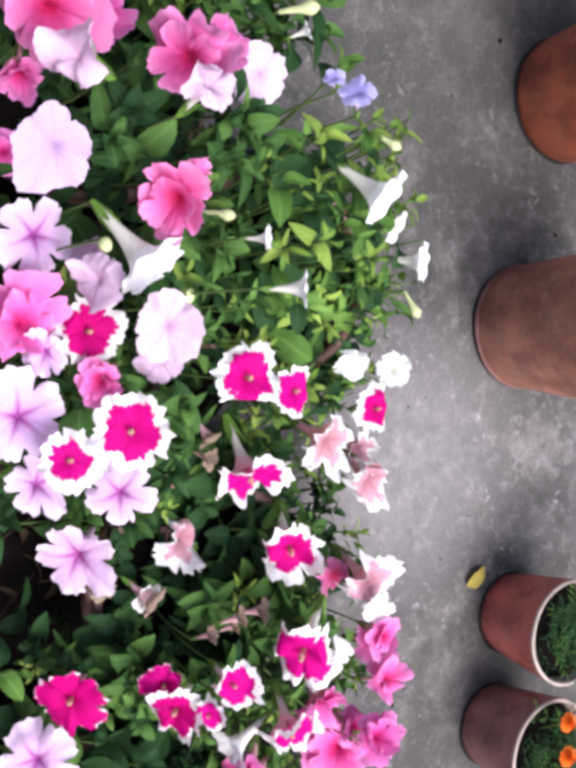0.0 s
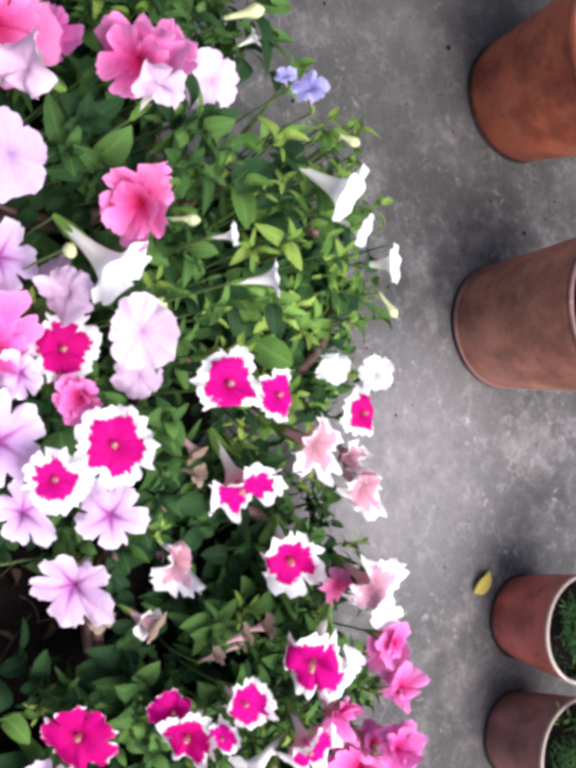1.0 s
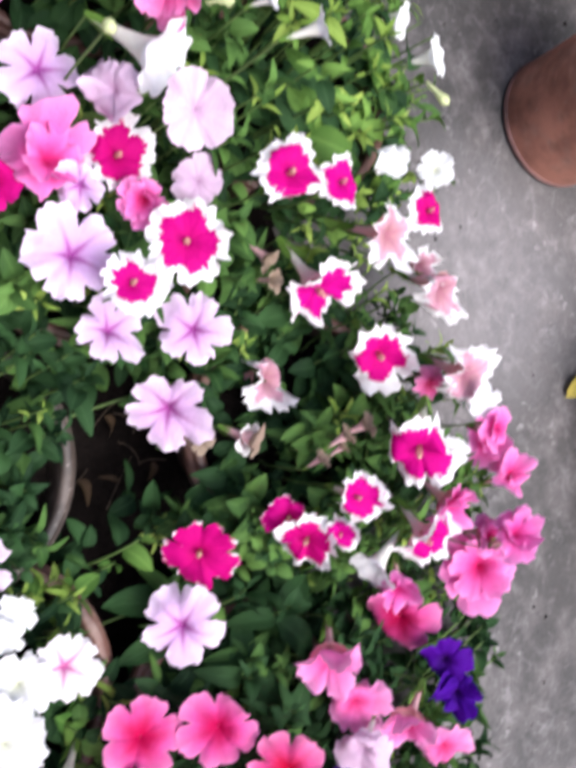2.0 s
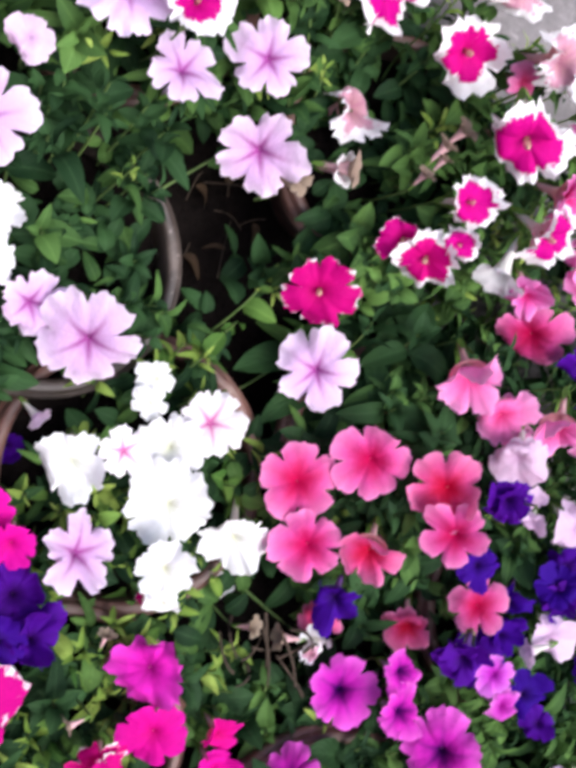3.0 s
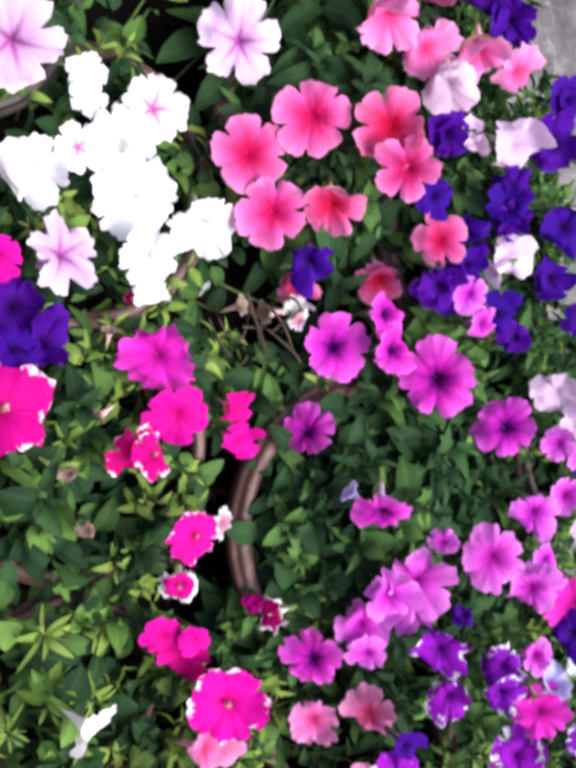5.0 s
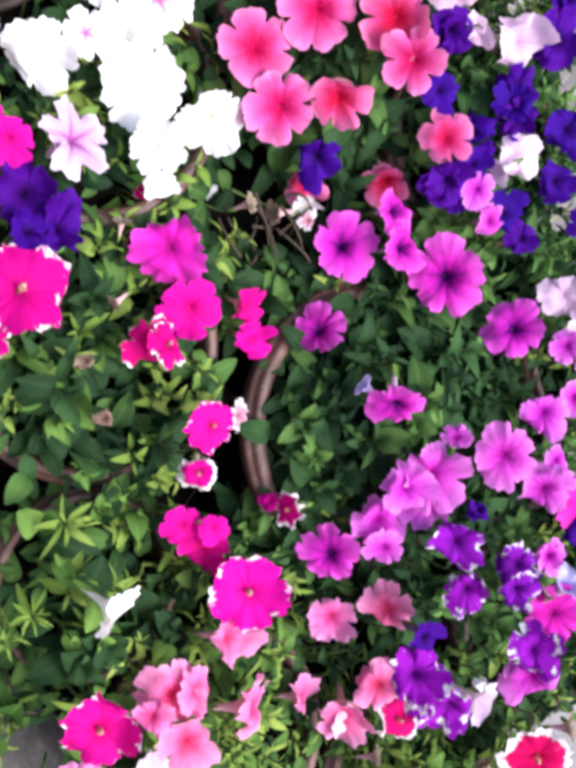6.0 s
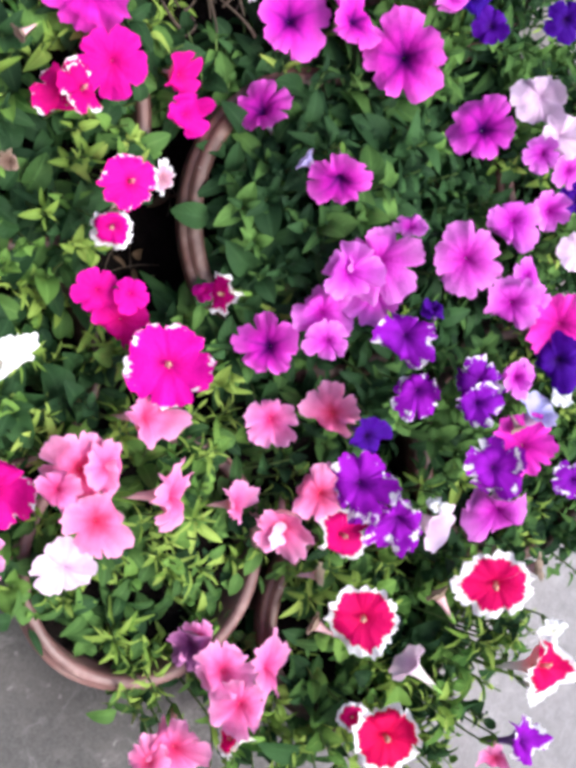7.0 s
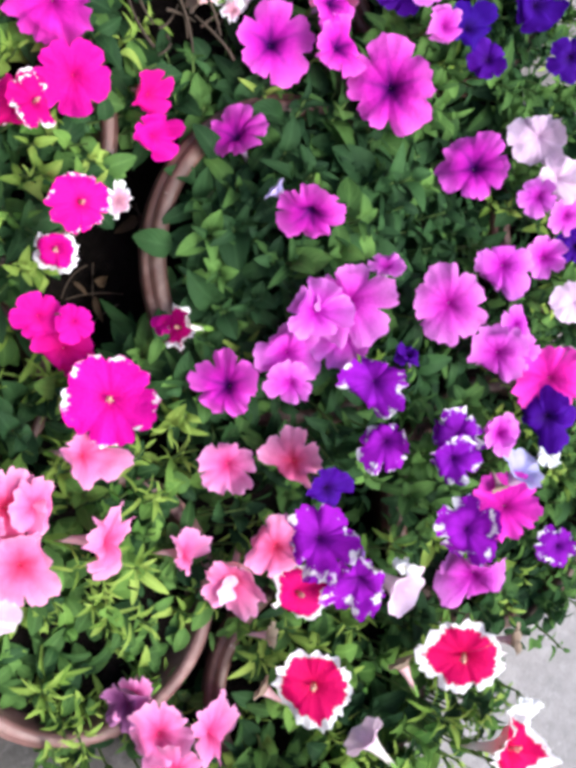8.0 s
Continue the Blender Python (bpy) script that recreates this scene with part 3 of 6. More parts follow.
STAMEN_MESH = mesh_object("stamens", *stamen_data(), STAMEN)
BUD_MESH = mesh_object("bud", *lathe([(0.02, -4.5), (0.3, -4.3), (0.38, -3.0), (0.5, -1.8), (0.85, -0.8), (0.95, -0.2), (0.7, 0.3), (0.25, 0.7), (0.02, 0.8)], 10, 0.06, 9), plain("bud_cream", (0.62, 0.68, 0.36), 0.6, 60, 0.25, 0.001, 0.2, 0.2))
BLOOMS = []
NOD = random.Random(19)


def facing(x, y, z, n, size, bearing):
    """A flower that looks along n, with its first lobe towards a compass bearing (degrees from the x axis)."""
    ahead = Vector((math.cos(radians(bearing)), math.sin(radians(bearing)), 0.0))
    side = n.cross(ahead).normalized()
    first = side.cross(n).normalized()
    q = Matrix((first, side, n)).transposed().to_4x4()
    return Matrix.Translation((x, y, z)) @ q @ Matrix.Scale(size, 4)


def bloom(plant, kind, x, y, z, size, nx, ny, nz, form="", bearing=None):
    """One flower of a plant: where its face stands, its radius and the way it looks, its form and the bearing of its first lobe."""
    nod = 0.6 if kind == "faded" else 0.26
    dx, dy, spin, pick = NOD.uniform(-nod, nod), NOD.uniform(-nod, nod), RNG.uniform(0, 360), RNG.randrange(8)
    if bearing is None:
        n, bearing, variant = Vector((nx + dx, ny + dy, nz)).normalized(), spin, pick
    else:
        n, variant = Vector((nx, ny, nz)).normalized(), len(BLOOMS)
    trumpet = form == "trumpet"
    home = plant.location
    here = Matrix.Translation((-home[0], -home[1], 0))
    m = here @ facing(x, y, z, n, size, bearing)
    if kind == "bud":
        part("bud", BUD_MESH, plant, m, "closed cream-green flower bud")
        BLOOMS.append((plant.name, Vector((x, y, z)), Vector((x, y, z)) - n * size * 4.4, size, "bud"))
        return
    if not form:
        form = "limp" if kind in ("faded", "withered") else "open" if kind == "redpic" else LOOSE[pick]
    f = part("flower", corolla_mesh(kind, variant, form), plant, m, BLOOM_WORDS[kind])
    part("flower_tube", tube_shape(kind, trumpet), f)
    part("calyx", CALYX_MESH, f, Matrix.Translation((0, 0, -0.75)) if trumpet else Matrix())
    if kind in ("picotee", "redpic", "magpic", "pinkpic") and not trumpet:
        part("stamen", STAMEN_MESH, f)
    BLOOMS.append((plant.name, Vector((x, y, z)), Vector((x, y, z)) - n * size * (2.5 if trumpet else 1.75), size * (0.85 if trumpet else 1.0), kind))


BLOOM_WORDS = {
    "rose": "ruffled rose-pink petunia flower with deep throat",
    "blush": "pale lilac-pink petunia flower",
    "lilac": "lilac petunia flower with purple veins",
    "picotee": "magenta petunia flower with ragged white border",
    "white": "pure white petunia flower",
    "whitestar": "white petunia flower with pink star",
    "coral": "coral-pink petunia flower with red throat",
    "violet": "deep blue-violet petunia flower",
    "purple": "bright purple petunia flower with dark eye",
    "orchid": "orchid-pink petunia flower",
    "magenta": "bright magenta petunia flower with dark eye",
    "hotpink": "hot pink petunia flower",
    "magpic": "magenta petunia flower with thin white edge",
    "violetpic": "violet petunia flower flecked white at edge",
    "salmon": "salmon-pink petunia flower",
    "redpic": "red petunia flower with white scalloped edge",
    "faded": "faded crumpled pink and white petunia flower",
    "withered": "withered beige petunia flower hanging limp",
    "periwinkle": "small periwinkle-blue petunia flower",
    "mauve": "flat pale mauve petunia flower",
    "pinkpic": "hot pink petunia flower with white specks at edge",
    "plum": "wilting plum petunia flower",
}


# ---- ground ----
def ground_sheet():
    me = bpy.data.meshes.new("ground")
    verts, faces = [], []
    step = 60.0
    xs = [-step, -8, -2.5] + [-1.0 + 0.05 * i for i in range(71)] + [4.5, 10, step]
    ys = [-step, -8, -2.5] + [-1.2 + 0.05 * i for i in range(71)] + [5, 10, step]
    for y in ys:
        for x in xs:
            z = 0.0
            if -1 < x < 2.5 and -1.2 < y < 2.3:
                z = 0.0035 * noise.noise((x * 5, y * 5, 0.3)) + 0.0015 * noise.noise((x * 17, y * 17, 1.3)) - 0.003
            verts.append((x, y, z))
    w = len(xs)
    for j in range(len(ys) - 1):
        for i in range(w - 1):
            a = j * w + i
            faces.append((a, a + 1, a + w + 1, a + w))
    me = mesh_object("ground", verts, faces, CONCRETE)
    return tagged(new("ground", me), "worn grey concrete floor with light and shade patches painted in", "ground", kind="structure")


ground_sheet()


def sky_block_wall(name, x0, y0, x1, y1, height=2.7):
    """Plain plastered wall with a coping, unseen, added to block low skylight."""
    rows = [(0.0, 0.0), (0.0, height), (-0.03, height), (-0.03, height + 0.06), (0.23, height + 0.06), (0.23, height), (0.2, height), (0.2, 0.0)]
    d = Vector((x1 - x0, y1 - y0, 0)).normalized()
    out = Vector((d.y, -d.x, 0))
    verts, faces = [], []
    for p in (Vector((x0, y0, 0)), Vector((x1, y1, 0))):
        verts.extend(tuple(p + out * w + Vector((0, 0, z))) for w, z in rows)
    n = len(rows)
    faces = [(i, (i + 1) % n, (i + 1) % n + n, i + n) for i in range(n)] + [tuple(range(n)), tuple(range(2 * n - 1, n - 1, -1))]
    tagged(new(name, mesh_object(name, verts, faces, PLASTER, None, False)), "unseen plain plaster wall added to block low skylight", "wall", kind="structure")


PLASTER = plain("weathered_plaster", (0.20, 0.19, 0.18), 0.9, 14, 0.35, 0.004, 0.4)
# four unseen walls, added so that less sky fills the foliage from the sides
sky_block_wall("wall_north", 3.4, 2.3, -2.2, 2.3)
sky_block_wall("wall_west", -2.2, 2.3, -2.2, -2.2)
sky_block_wall("wall_south", -2.2, -2.2, 3.4, -2.2)
sky_block_wall("wall_east", 3.4, -2.2, 3.4, 2.3)


# ---- pots and plants ----
POTS, HABITS = {}, {}


def pot_parts(plant, radius, height, clay, rim_clay, soil_depth=0.03, seed=1, taper=0.7, band=0.03):
    """A thrown clay pot: hollow wall, rolled rim or thin lip, soil inside."""
    k = taper
    top = 0.96 if band < 0.02 else 0.94
    prof = [(0.0, 0.0), (radius * k * 0.95, 0.0), (radius * k * 0.955, 0.005), (radius * k, 0.013), (radius * (k + (top - k) * 0.5), height * 0.5), (radius * top, height - band)]
    v, f = lathe(prof, 56, 0.006, seed)
    part("pot_body", mesh_object("pot_body", v, f, clay), plant)
    if band < 0.02:
        prof = [(top, 0.0), (top + 0.006, 0.25), (top + 0.008, 0.7), (top, 1.0), (top - 0.03, 1.05), (top - 0.055, 0.8), (top - 0.065, 0.0), (top - 0.075, -3.0)]
        prof = [(radius * q, height - band + band * z) for q, z in prof]
    else:
        prof = [(0.925, -0.5), (0.93, -0.05), (0.985, 0.02), (1.0, 0.15), (1.006, 0.5), (0.998, 0.66), (0.978, 0.70), (0.966, 0.74), (0.962, 0.92), (0.945, 1.0), (0.905, 0.99), (0.882, 0.95), (0.87, 0.8), (0.862, 0.2), (0.855, -0.6)]
        prof = [(radius * q, height - band + band * z) for q, z in prof]
    v, f = lathe(prof, 72, 0.006, seed)
    part("pot_rim", mesh_object("pot_rim", v, f, rim_clay), plant)
    r = random.Random(seed)
    sv, sf = lathe([(radius * 0.88 * q, height - soil_depth - 0.008 * q) for q in (0.0, 0.2, 0.4, 0.6, 0.8, 1.0)], 40, 0.0, seed)
    sv = [(x, y, z + r.uniform(-0.004, 0.004)) for x, y, z in sv]
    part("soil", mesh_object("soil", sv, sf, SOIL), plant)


def potted(x, y, radius, height, label, seed, habit, rim=CLAY):
    """habit: leaf size, share of young shoots, share of deep green ones."""
    plant = new("potted_petunia")
    plant.location = (x, y, 0)
    tagged(plant, label, "petunia", "petunia pots in the bed")
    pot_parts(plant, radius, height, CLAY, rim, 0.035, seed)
    POTS[plant.name] = (plant, x, y, radius, height)
    HABITS[plant.name] = habit
    return plant



def shaded_litter_bed():
    """Soil and litter between the pots, near-black to paint the gaps' deep shade."""
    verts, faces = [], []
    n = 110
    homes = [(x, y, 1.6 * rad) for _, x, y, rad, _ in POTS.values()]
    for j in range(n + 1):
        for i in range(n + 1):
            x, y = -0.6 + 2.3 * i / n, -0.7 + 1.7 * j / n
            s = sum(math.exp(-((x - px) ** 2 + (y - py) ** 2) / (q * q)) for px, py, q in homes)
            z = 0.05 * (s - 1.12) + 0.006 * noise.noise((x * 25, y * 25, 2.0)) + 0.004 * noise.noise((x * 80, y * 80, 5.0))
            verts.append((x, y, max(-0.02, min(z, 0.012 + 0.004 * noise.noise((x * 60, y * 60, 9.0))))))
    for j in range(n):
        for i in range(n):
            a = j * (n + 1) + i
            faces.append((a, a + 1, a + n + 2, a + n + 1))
    tagged(new("soil_litter", mesh_object("soil_litter", verts, faces, SOIL)), "soil between pots, near-black to paint the shade of the gaps", "soil", kind="stuff")



rose_plant = potted(-0.25, 0.38, 0.13, 0.2, "pot of ruffled rose-pink petunias in full bloom", 12, (1.1, 0.12, 0.2))
lilac_plant = potted(0.02, 0.34, 0.14, 0.17, "pot of lilac and pink petunias crowded with flowers", 88, (1.1, 0.26, 0.12))
white_trumpet_plant = potted(-0.06, 0.62, 0.13, 0.16, "pot of leafy petunia with white trumpet flowers", 26, (1, 0.32, 0.04))
leafy_plant = potted(0.232, 0.143, 0.136, 0.13, "clay pot of dark leafy petunia, sparse flowers", 3, (0.9, 0.03, 0.86), RIM_GREY)
picotee_plant = potted(0.3, 0.52, 0.135, 0.15, "pot of magenta petunias with white borders", 25, (1, 0.18, 0.18))
white_plant = potted(0.46, 0.115, 0.145, 0.11, "pot of pure white petunias with pink stars", 19, (0.95, 0.34, 0.25))
coral_plant = potted(0.59, 0.37, 0.13, 0.12, "pot of coral-pink petunias with red throats", 3, (1.2, 0.03, 0.72))
violet_plant = potted(0.83, 0.44, 0.135, 0.12, "pot of deep blue-violet petunias", 36, (0.9, 0.09, 0.35))
hot_pink_plant = potted(0.64, -0.08, 0.14, 0.12, "pot of hot pink petunias on pale green stems", 43, (1.05, 0.34, 0.14))
magenta_plant = potted(0.8, -0.26, 0.1, 0.12, "pot of magenta petunias with white specks", 13, (0.95, 0.55, 0.08))
purple_plant = potted(0.948, 0.085, 0.169, 0.13, "wide clay pot of purple petunias with dark eyes", 41, (1.1, 0.10, 0.66))
violet_edged_plant = potted(1.315, 0.095, 0.148, 0.13, "pot of violet petunias flecked with white", 54, (0.8, 0.2, 0.3))
salmon_plant = potted(1.035, -0.303, 0.134, 0.13, "pot of salmon-pink petunias beside bare concrete", 27, (0.85, 0.62, 0.08), RIM_DUSTY)
red_plant = potted(1.29, -0.19, 0.131, 0.13, "pot of red petunias edged with white", 80, (1, 0.45, 0.15))
edge_plant = potted(1.16, 0.4, 0.125, 0.12, "pot of mixed violet and orchid petunias at the bed's edge", 73, (0.8, 0.2, 0.3))

# plant, kind, place of the face, radius, and the way it looks
bloom(rose_plant, "rose", -0.258, 0.278, 0.359, 0.0511, 0.55, -0.10, 0.83, "wavy", 160)
bloom(rose_plant, "rose", -0.275, 0.342, 0.320, 0.0302, 0.22, 0.15, 0.96, "wavy", 124)
bloom(rose_plant, "rose", -0.205, 0.257, 0.345, 0.0241, 0.76, -0.20, 0.62, "cup", 0)
bloom(rose_plant, "blush", -0.208, 0.278, 0.415, 0.0325, -0.08, -0.80, 0.59, "wavy", 184)
bloom(rose_plant, "rose", -0.215, 0.370, 0.427, 0.0444, 0.49, -0.52, 0.69, "wavy", 148)
bloom(rose_plant, "rose", -0.248, 0.429, 0.373, 0.0268, 0.23, -0.01, 0.97, "wavy", 124)
bloom(rose_plant, "blush", -0.185, 0.365, 0.476, 0.0248, -0.45, 0.23, 0.86, "wavy", 160)
bloom(rose_plant, "blush", -0.240, 0.495, 0.329, 0.0318, 0.22, -0.20, 0.95, "open", 184)
bloom(rose_plant, "rose", -0.144, 0.248, 0.325, 0.0189, 0.16, -0.28, 0.95)
bloom(rose_plant, "rose", -0.128, 0.400, 0.380, 0.0196, 0.09, 0.31, 0.94, "wavy", 116)
bloom(rose_plant, "bud", -0.301, 0.537, 0.358, 0.0077, -0.05, 0.75, 0.66)
bloom(lilac_plant, "mauve", -0.129, 0.248, 0.451, 0.0307, 0.40, -0.30, 0.86, "penta", 180)
bloom(lilac_plant, "lilac", -0.078, 0.282, 0.303, 0.0364, 0.08, -0.08, 0.99, "star", 150)
bloom(lilac_plant, "rose", -0.105, 0.370, 0.404, 0.0389, 0.39, -0.79, 0.47, "two_up", 288)
bloom(lilac_plant, "white", -0.043, 0.358, 0.390, 0.0347, 0.72, 0.44, 0.54, "trumpet", 182)
bloom(lilac_plant, "blush", -0.038, 0.317, 0.353, 0.0293, 0.04, -0.89, 0.45, "wavy", 174)
bloom(lilac_plant, "blush", -0.064, 0.328, 0.310, 0.0193, -0.57, -0.59, 0.58, "wavy", 194)
bloom(lilac_plant, "picotee", 0.006, 0.326, 0.314, 0.0333, -0.00, 0.18, 0.98, "wavy", 244)
bloom(lilac_plant, "rose", -0.001, 0.268, 0.305, 0.0426, 0.00, 0.17, 0.99, "wavy", 242)
bloom(lilac_plant, "blush", 0.002, 0.354, 0.417, 0.0298, 0.31, -0.41, 0.86, "open", 180)
bloom(lilac_plant, "blush", 0.036, 0.410, 0.280, 0.0261, 0.35, -0.39, 0.85, "open", 0)
bloom(lilac_plant, "rose", 0.049, 0.333, 0.323, 0.0270, 0.24, -0.53, 0.81)
bloom(lilac_plant, "lilac", 0.025, 0.287, 0.307, 0.0244, 0.27, -0.48, 0.84)
bloom(lilac_plant, "lilac", 0.080, 0.265, 0.310, 0.0417, -0.08, 0.02, 1.00, "open", 116)
bloom(lilac_plant, "picotee", 0.094, 0.350, 0.350, 0.0380, 0.08, -0.39, 0.92, "open", 148)
bloom(lilac_plant, "picotee", 0.117, 0.296, 0.343, 0.0295, -0.11, 0.00, 0.99, "open", 86)
bloom(lilac_plant, "lilac", 0.169, 0.383, 0.244, 0.0379, 0.22, -0.38, 0.90, "star", 0)
bloom(lilac_plant, "lilac", 0.148, 0.295, 0.264, 0.0327, -0.12, 0.16, 0.98, "star", 324)
bloom(lilac_plant, "picotee", 0.051, 0.478, 0.336, 0.0394, -0.05, -0.05, 1.00, "wavy", 212)
bloom(lilac_plant, "white", -0.029, 0.446, 0.491, 0.0158, 0.00, 0.81, 0.59, "trumpet", 184)
bloom(lilac_plant, "bud", -0.061, 0.292, 0.440, 0.0062, 0.34, -0.23, 0.91)
bloom(lilac_plant, "bud", -0.028, 0.412, 0.341, 0.0074, -0.85, 0.26, 0.46)
bloom(lilac_plant, "blush", 0.084, 0.176, 0.295, 0.0201, 0.17, -0.25, 0.95)
bloom(lilac_plant, "hotpink", 0.007, 0.217, 0.303, 0.0301, 0.23, -0.38, 0.90)
bloom(lilac_plant, "withered", 0.123, 0.484, 0.248, 0.0157, 0.78, 0.27, 0.57, "trumpet")
bloom(white_trumpet_plant, "periwinkle", -0.214, 0.552, 0.408, 0.0180, -0.53, -0.50, 0.68, "star", 180)
bloom(white_trumpet_plant, "picotee", 0.067, 0.541, 0.321, 0.0286, -0.05, 0.06, 1.00, "one_back", 88)
bloom(white_trumpet_plant, "white", 0.046, 0.666, 0.240, 0.0201, -0.03, -0.01, 1.00, "wavy", 178)
bloom(white_trumpet_plant, "white", 0.056, 0.775, 0.179, 0.0244, -0.04, -0.41, 0.91, "open", 116)
bloom(white_trumpet_plant, "picotee", 0.103, 0.742, 0.191, 0.0312, -0.07, 0.06, 1.00, "one_back", 88)
bloom(white_trumpet_plant, "white", -0.123, 0.635, 0.352, 0.0329, 0.60, 0.51, 0.62, "trumpet", 180)
bloom(white_trumpet_plant, "white", -0.115, 0.767, 0.200, 0.0214, 0.50, 0.48, 0.72, "trumpet", 176)
bloom(white_trumpet_plant, "white", -0.079, 0.836, 0.170, 0.0251, 0.12, 0.59, 0.80, "trumpet", 174)
bloom(white_trumpet_plant, "white", -0.073, 0.443, 0.435, 0.0108, 0.02, 0.71, 0.71, "trumpet", 92)
bloom(white_trumpet_plant, "white", -0.300, 0.572, 0.300, 0.0113, -0.05, 0.76, 0.65, "trumpet")
bloom(white_trumpet_plant, "bud", -0.099, 0.443, 0.364, 0.0064, 0.07, 0.74, 0.67)
bloom(white_trumpet_plant, "bud", -0.013, 0.777, 0.222, 0.0073, 0.82, 0.31, 0.48)
bloom(white_trumpet_plant, "bud", -0.183, 0.650, 0.343, 0.0062, 0.57, 0.55, 0.61)
bloom(leafy_plant, "lilac", 0.238, 0.352, 0.201, 0.0462, 0.27, -0.57, 0.78, "star", 124)
bloom(leafy_plant, "lilac", 0.132, 0.105, 0.239, 0.0215, 0.24, -0.58, 0.78)
bloom(leafy_plant, "lilac", 0.122, 0.120, 0.272, 0.0395, 0.33, 0.08, 0.94, "star", 8)
bloom(leafy_plant, "hotpink", 0.089, 0.109, 0.257, 0.0294, 0.38, 0.18, 0.91, "open", 92)
bloom(leafy_plant, "white", 0.180, 0.113, 0.184, 0.0254, 0.34, 0.32, 0.89, "two_up", 42)
bloom(leafy_plant, "white", 0.223, 0.087, 0.193, 0.0236, 0.28, 0.27, 0.92, "wavy", 298)
bloom(leafy_plant, "lilac", 0.267, 0.097, 0.183, 0.0359, 0.40, -0.09, 0.91, "wavy", 274)
bloom(leafy_plant, "lilac", 0.320, 0.123, 0.190, 0.0475, 0.31, -0.44, 0.84, "open", 330)
bloom(leafy_plant, "magenta", 0.186, 0.062, 0.207, 0.0354, 0.42, -0.18, 0.89, "wavy", 154)
bloom(leafy_plant, "magenta", 0.217, 0.027, 0.199, 0.0245, 0.39, -0.14, 0.91, "wavy", 154)
bloom(leafy_plant, "lilac", 0.259, 0.015, 0.187, 0.0314, 0.15, 0.14, 0.98, "open", 90)
bloom(leafy_plant, "lilac", 0.318, -0.009, 0.190, 0.0348, 0.09, 0.16, 0.98, "star", 118)
bloom(leafy_plant, "orchid", 0.194, 0.082, 0.207, 0.0143, 0.28, 0.21, 0.94)
bloom(leafy_plant, "lilac", 0.297, -0.024, 0.190, 0.0165, 0.03, -0.36, 0.93)
bloom(picotee_plant, "faded", 0.239, 0.487, 0.171, 0.0394, 0.31, 0.40, 0.87, "limp", 166)
bloom(picotee_plant, "picotee", 0.243, 0.568, 0.268, 0.0413, 0.55, -0.26, 0.79, "wavy", 146)
bloom(picotee_plant, "picotee", 0.163, 0.526, 0.254, 0.0426, 0.86, 0.12, 0.50, "wavy", 176)
bloom(picotee_plant, "faded", 0.126, 0.602, 0.292, 0.0393, 0.37, 0.24, 0.89, "wavy", 176)
bloom(picotee_plant, "faded", 0.200, 0.767, 0.145, 0.0431, 0.52, 0.16, 0.84, "limp", 186)
bloom(picotee_plant, "faded", 0.164, 0.776, 0.104, 0.0300, 0.62, -0.04, 0.79, "wavy", 184)
bloom(picotee_plant, "salmon", 0.297, 0.667, 0.208, 0.0260, 0.40, -0.24, 0.88, "wavy", 252)
bloom(picotee_plant, "faded", 0.295, 0.680, 0.260, 0.0417, 0.44, 0.07, 0.90, "wavy", 180)
bloom(picotee_plant, "white", 0.325, 0.685, 0.267, 0.0219, 0.38, -0.28, 0.88, "wavy", 170)
bloom(picotee_plant, "picotee", 0.343, 0.556, 0.309, 0.0460, 0.54, -0.67, 0.51, "wavy", 124)
bloom(picotee_plant, "white", 0.369, 0.639, 0.259, 0.0197, 0.46, -0.13, 0.88, "wavy", 176)
bloom(picotee_plant, "rose", 0.358, 0.696, 0.267, 0.0270, 0.13, 0.07, 0.99, "one_back", 36)
bloom(picotee_plant, "rose", 0.414, 0.710, 0.254, 0.0298, -0.26, 0.16, 0.95, "wavy", 80)
bloom(picotee_plant, "rose", 0.482, 0.698, 0.252, 0.0356, -0.32, 0.05, 0.94, "wavy", 52)
bloom(picotee_plant, "picotee", 0.443, 0.568, 0.268, 0.0375, 0.62, -0.14, 0.77, "wavy", 134)
bloom(picotee_plant, "picotee", 0.368, 0.486, 0.289, 0.0294, 0.23, 0.02, 0.97, "wavy", 160)
bloom(picotee_plant, "picotee", 0.400, 0.439, 0.248, 0.0360, 0.28, -0.71, 0.65, "wavy", 148)
bloom(picotee_plant, "magpic", 0.373, 0.431, 0.240, 0.0274, 0.13, -0.55, 0.83, "one_back", 122)
bloom(picotee_plant, "picotee", 0.400, 0.464, 0.275, 0.0214, 0.35, -0.54, 0.77, "wavy", 158)
bloom(picotee_plant, "magpic", 0.381, 0.341, 0.209, 0.0399, 0.15, -0.58, 0.80, "square", 116)
bloom(picotee_plant, "rose", 0.386, 0.740, 0.191, 0.0340, -0.24, 0.11, 0.96, "wavy", 104)
bloom(picotee_plant, "rose", 0.540, 0.720, 0.141, 0.0551, -0.03, -0.47, 0.88, "open", 126)
bloom(picotee_plant, "rose", 0.417, 0.607, 0.272, 0.0337, 0.56, 0.04, 0.83, "wavy", 186)
bloom(picotee_plant, "rose", 0.488, 0.702, 0.202, 0.0339, 0.05, -0.03, 1.00, "wavy", 338)
bloom(picotee_plant, "rose", 0.487, 0.532, 0.244, 0.0287, 0.56, -0.54, 0.63, "wavy", 160)
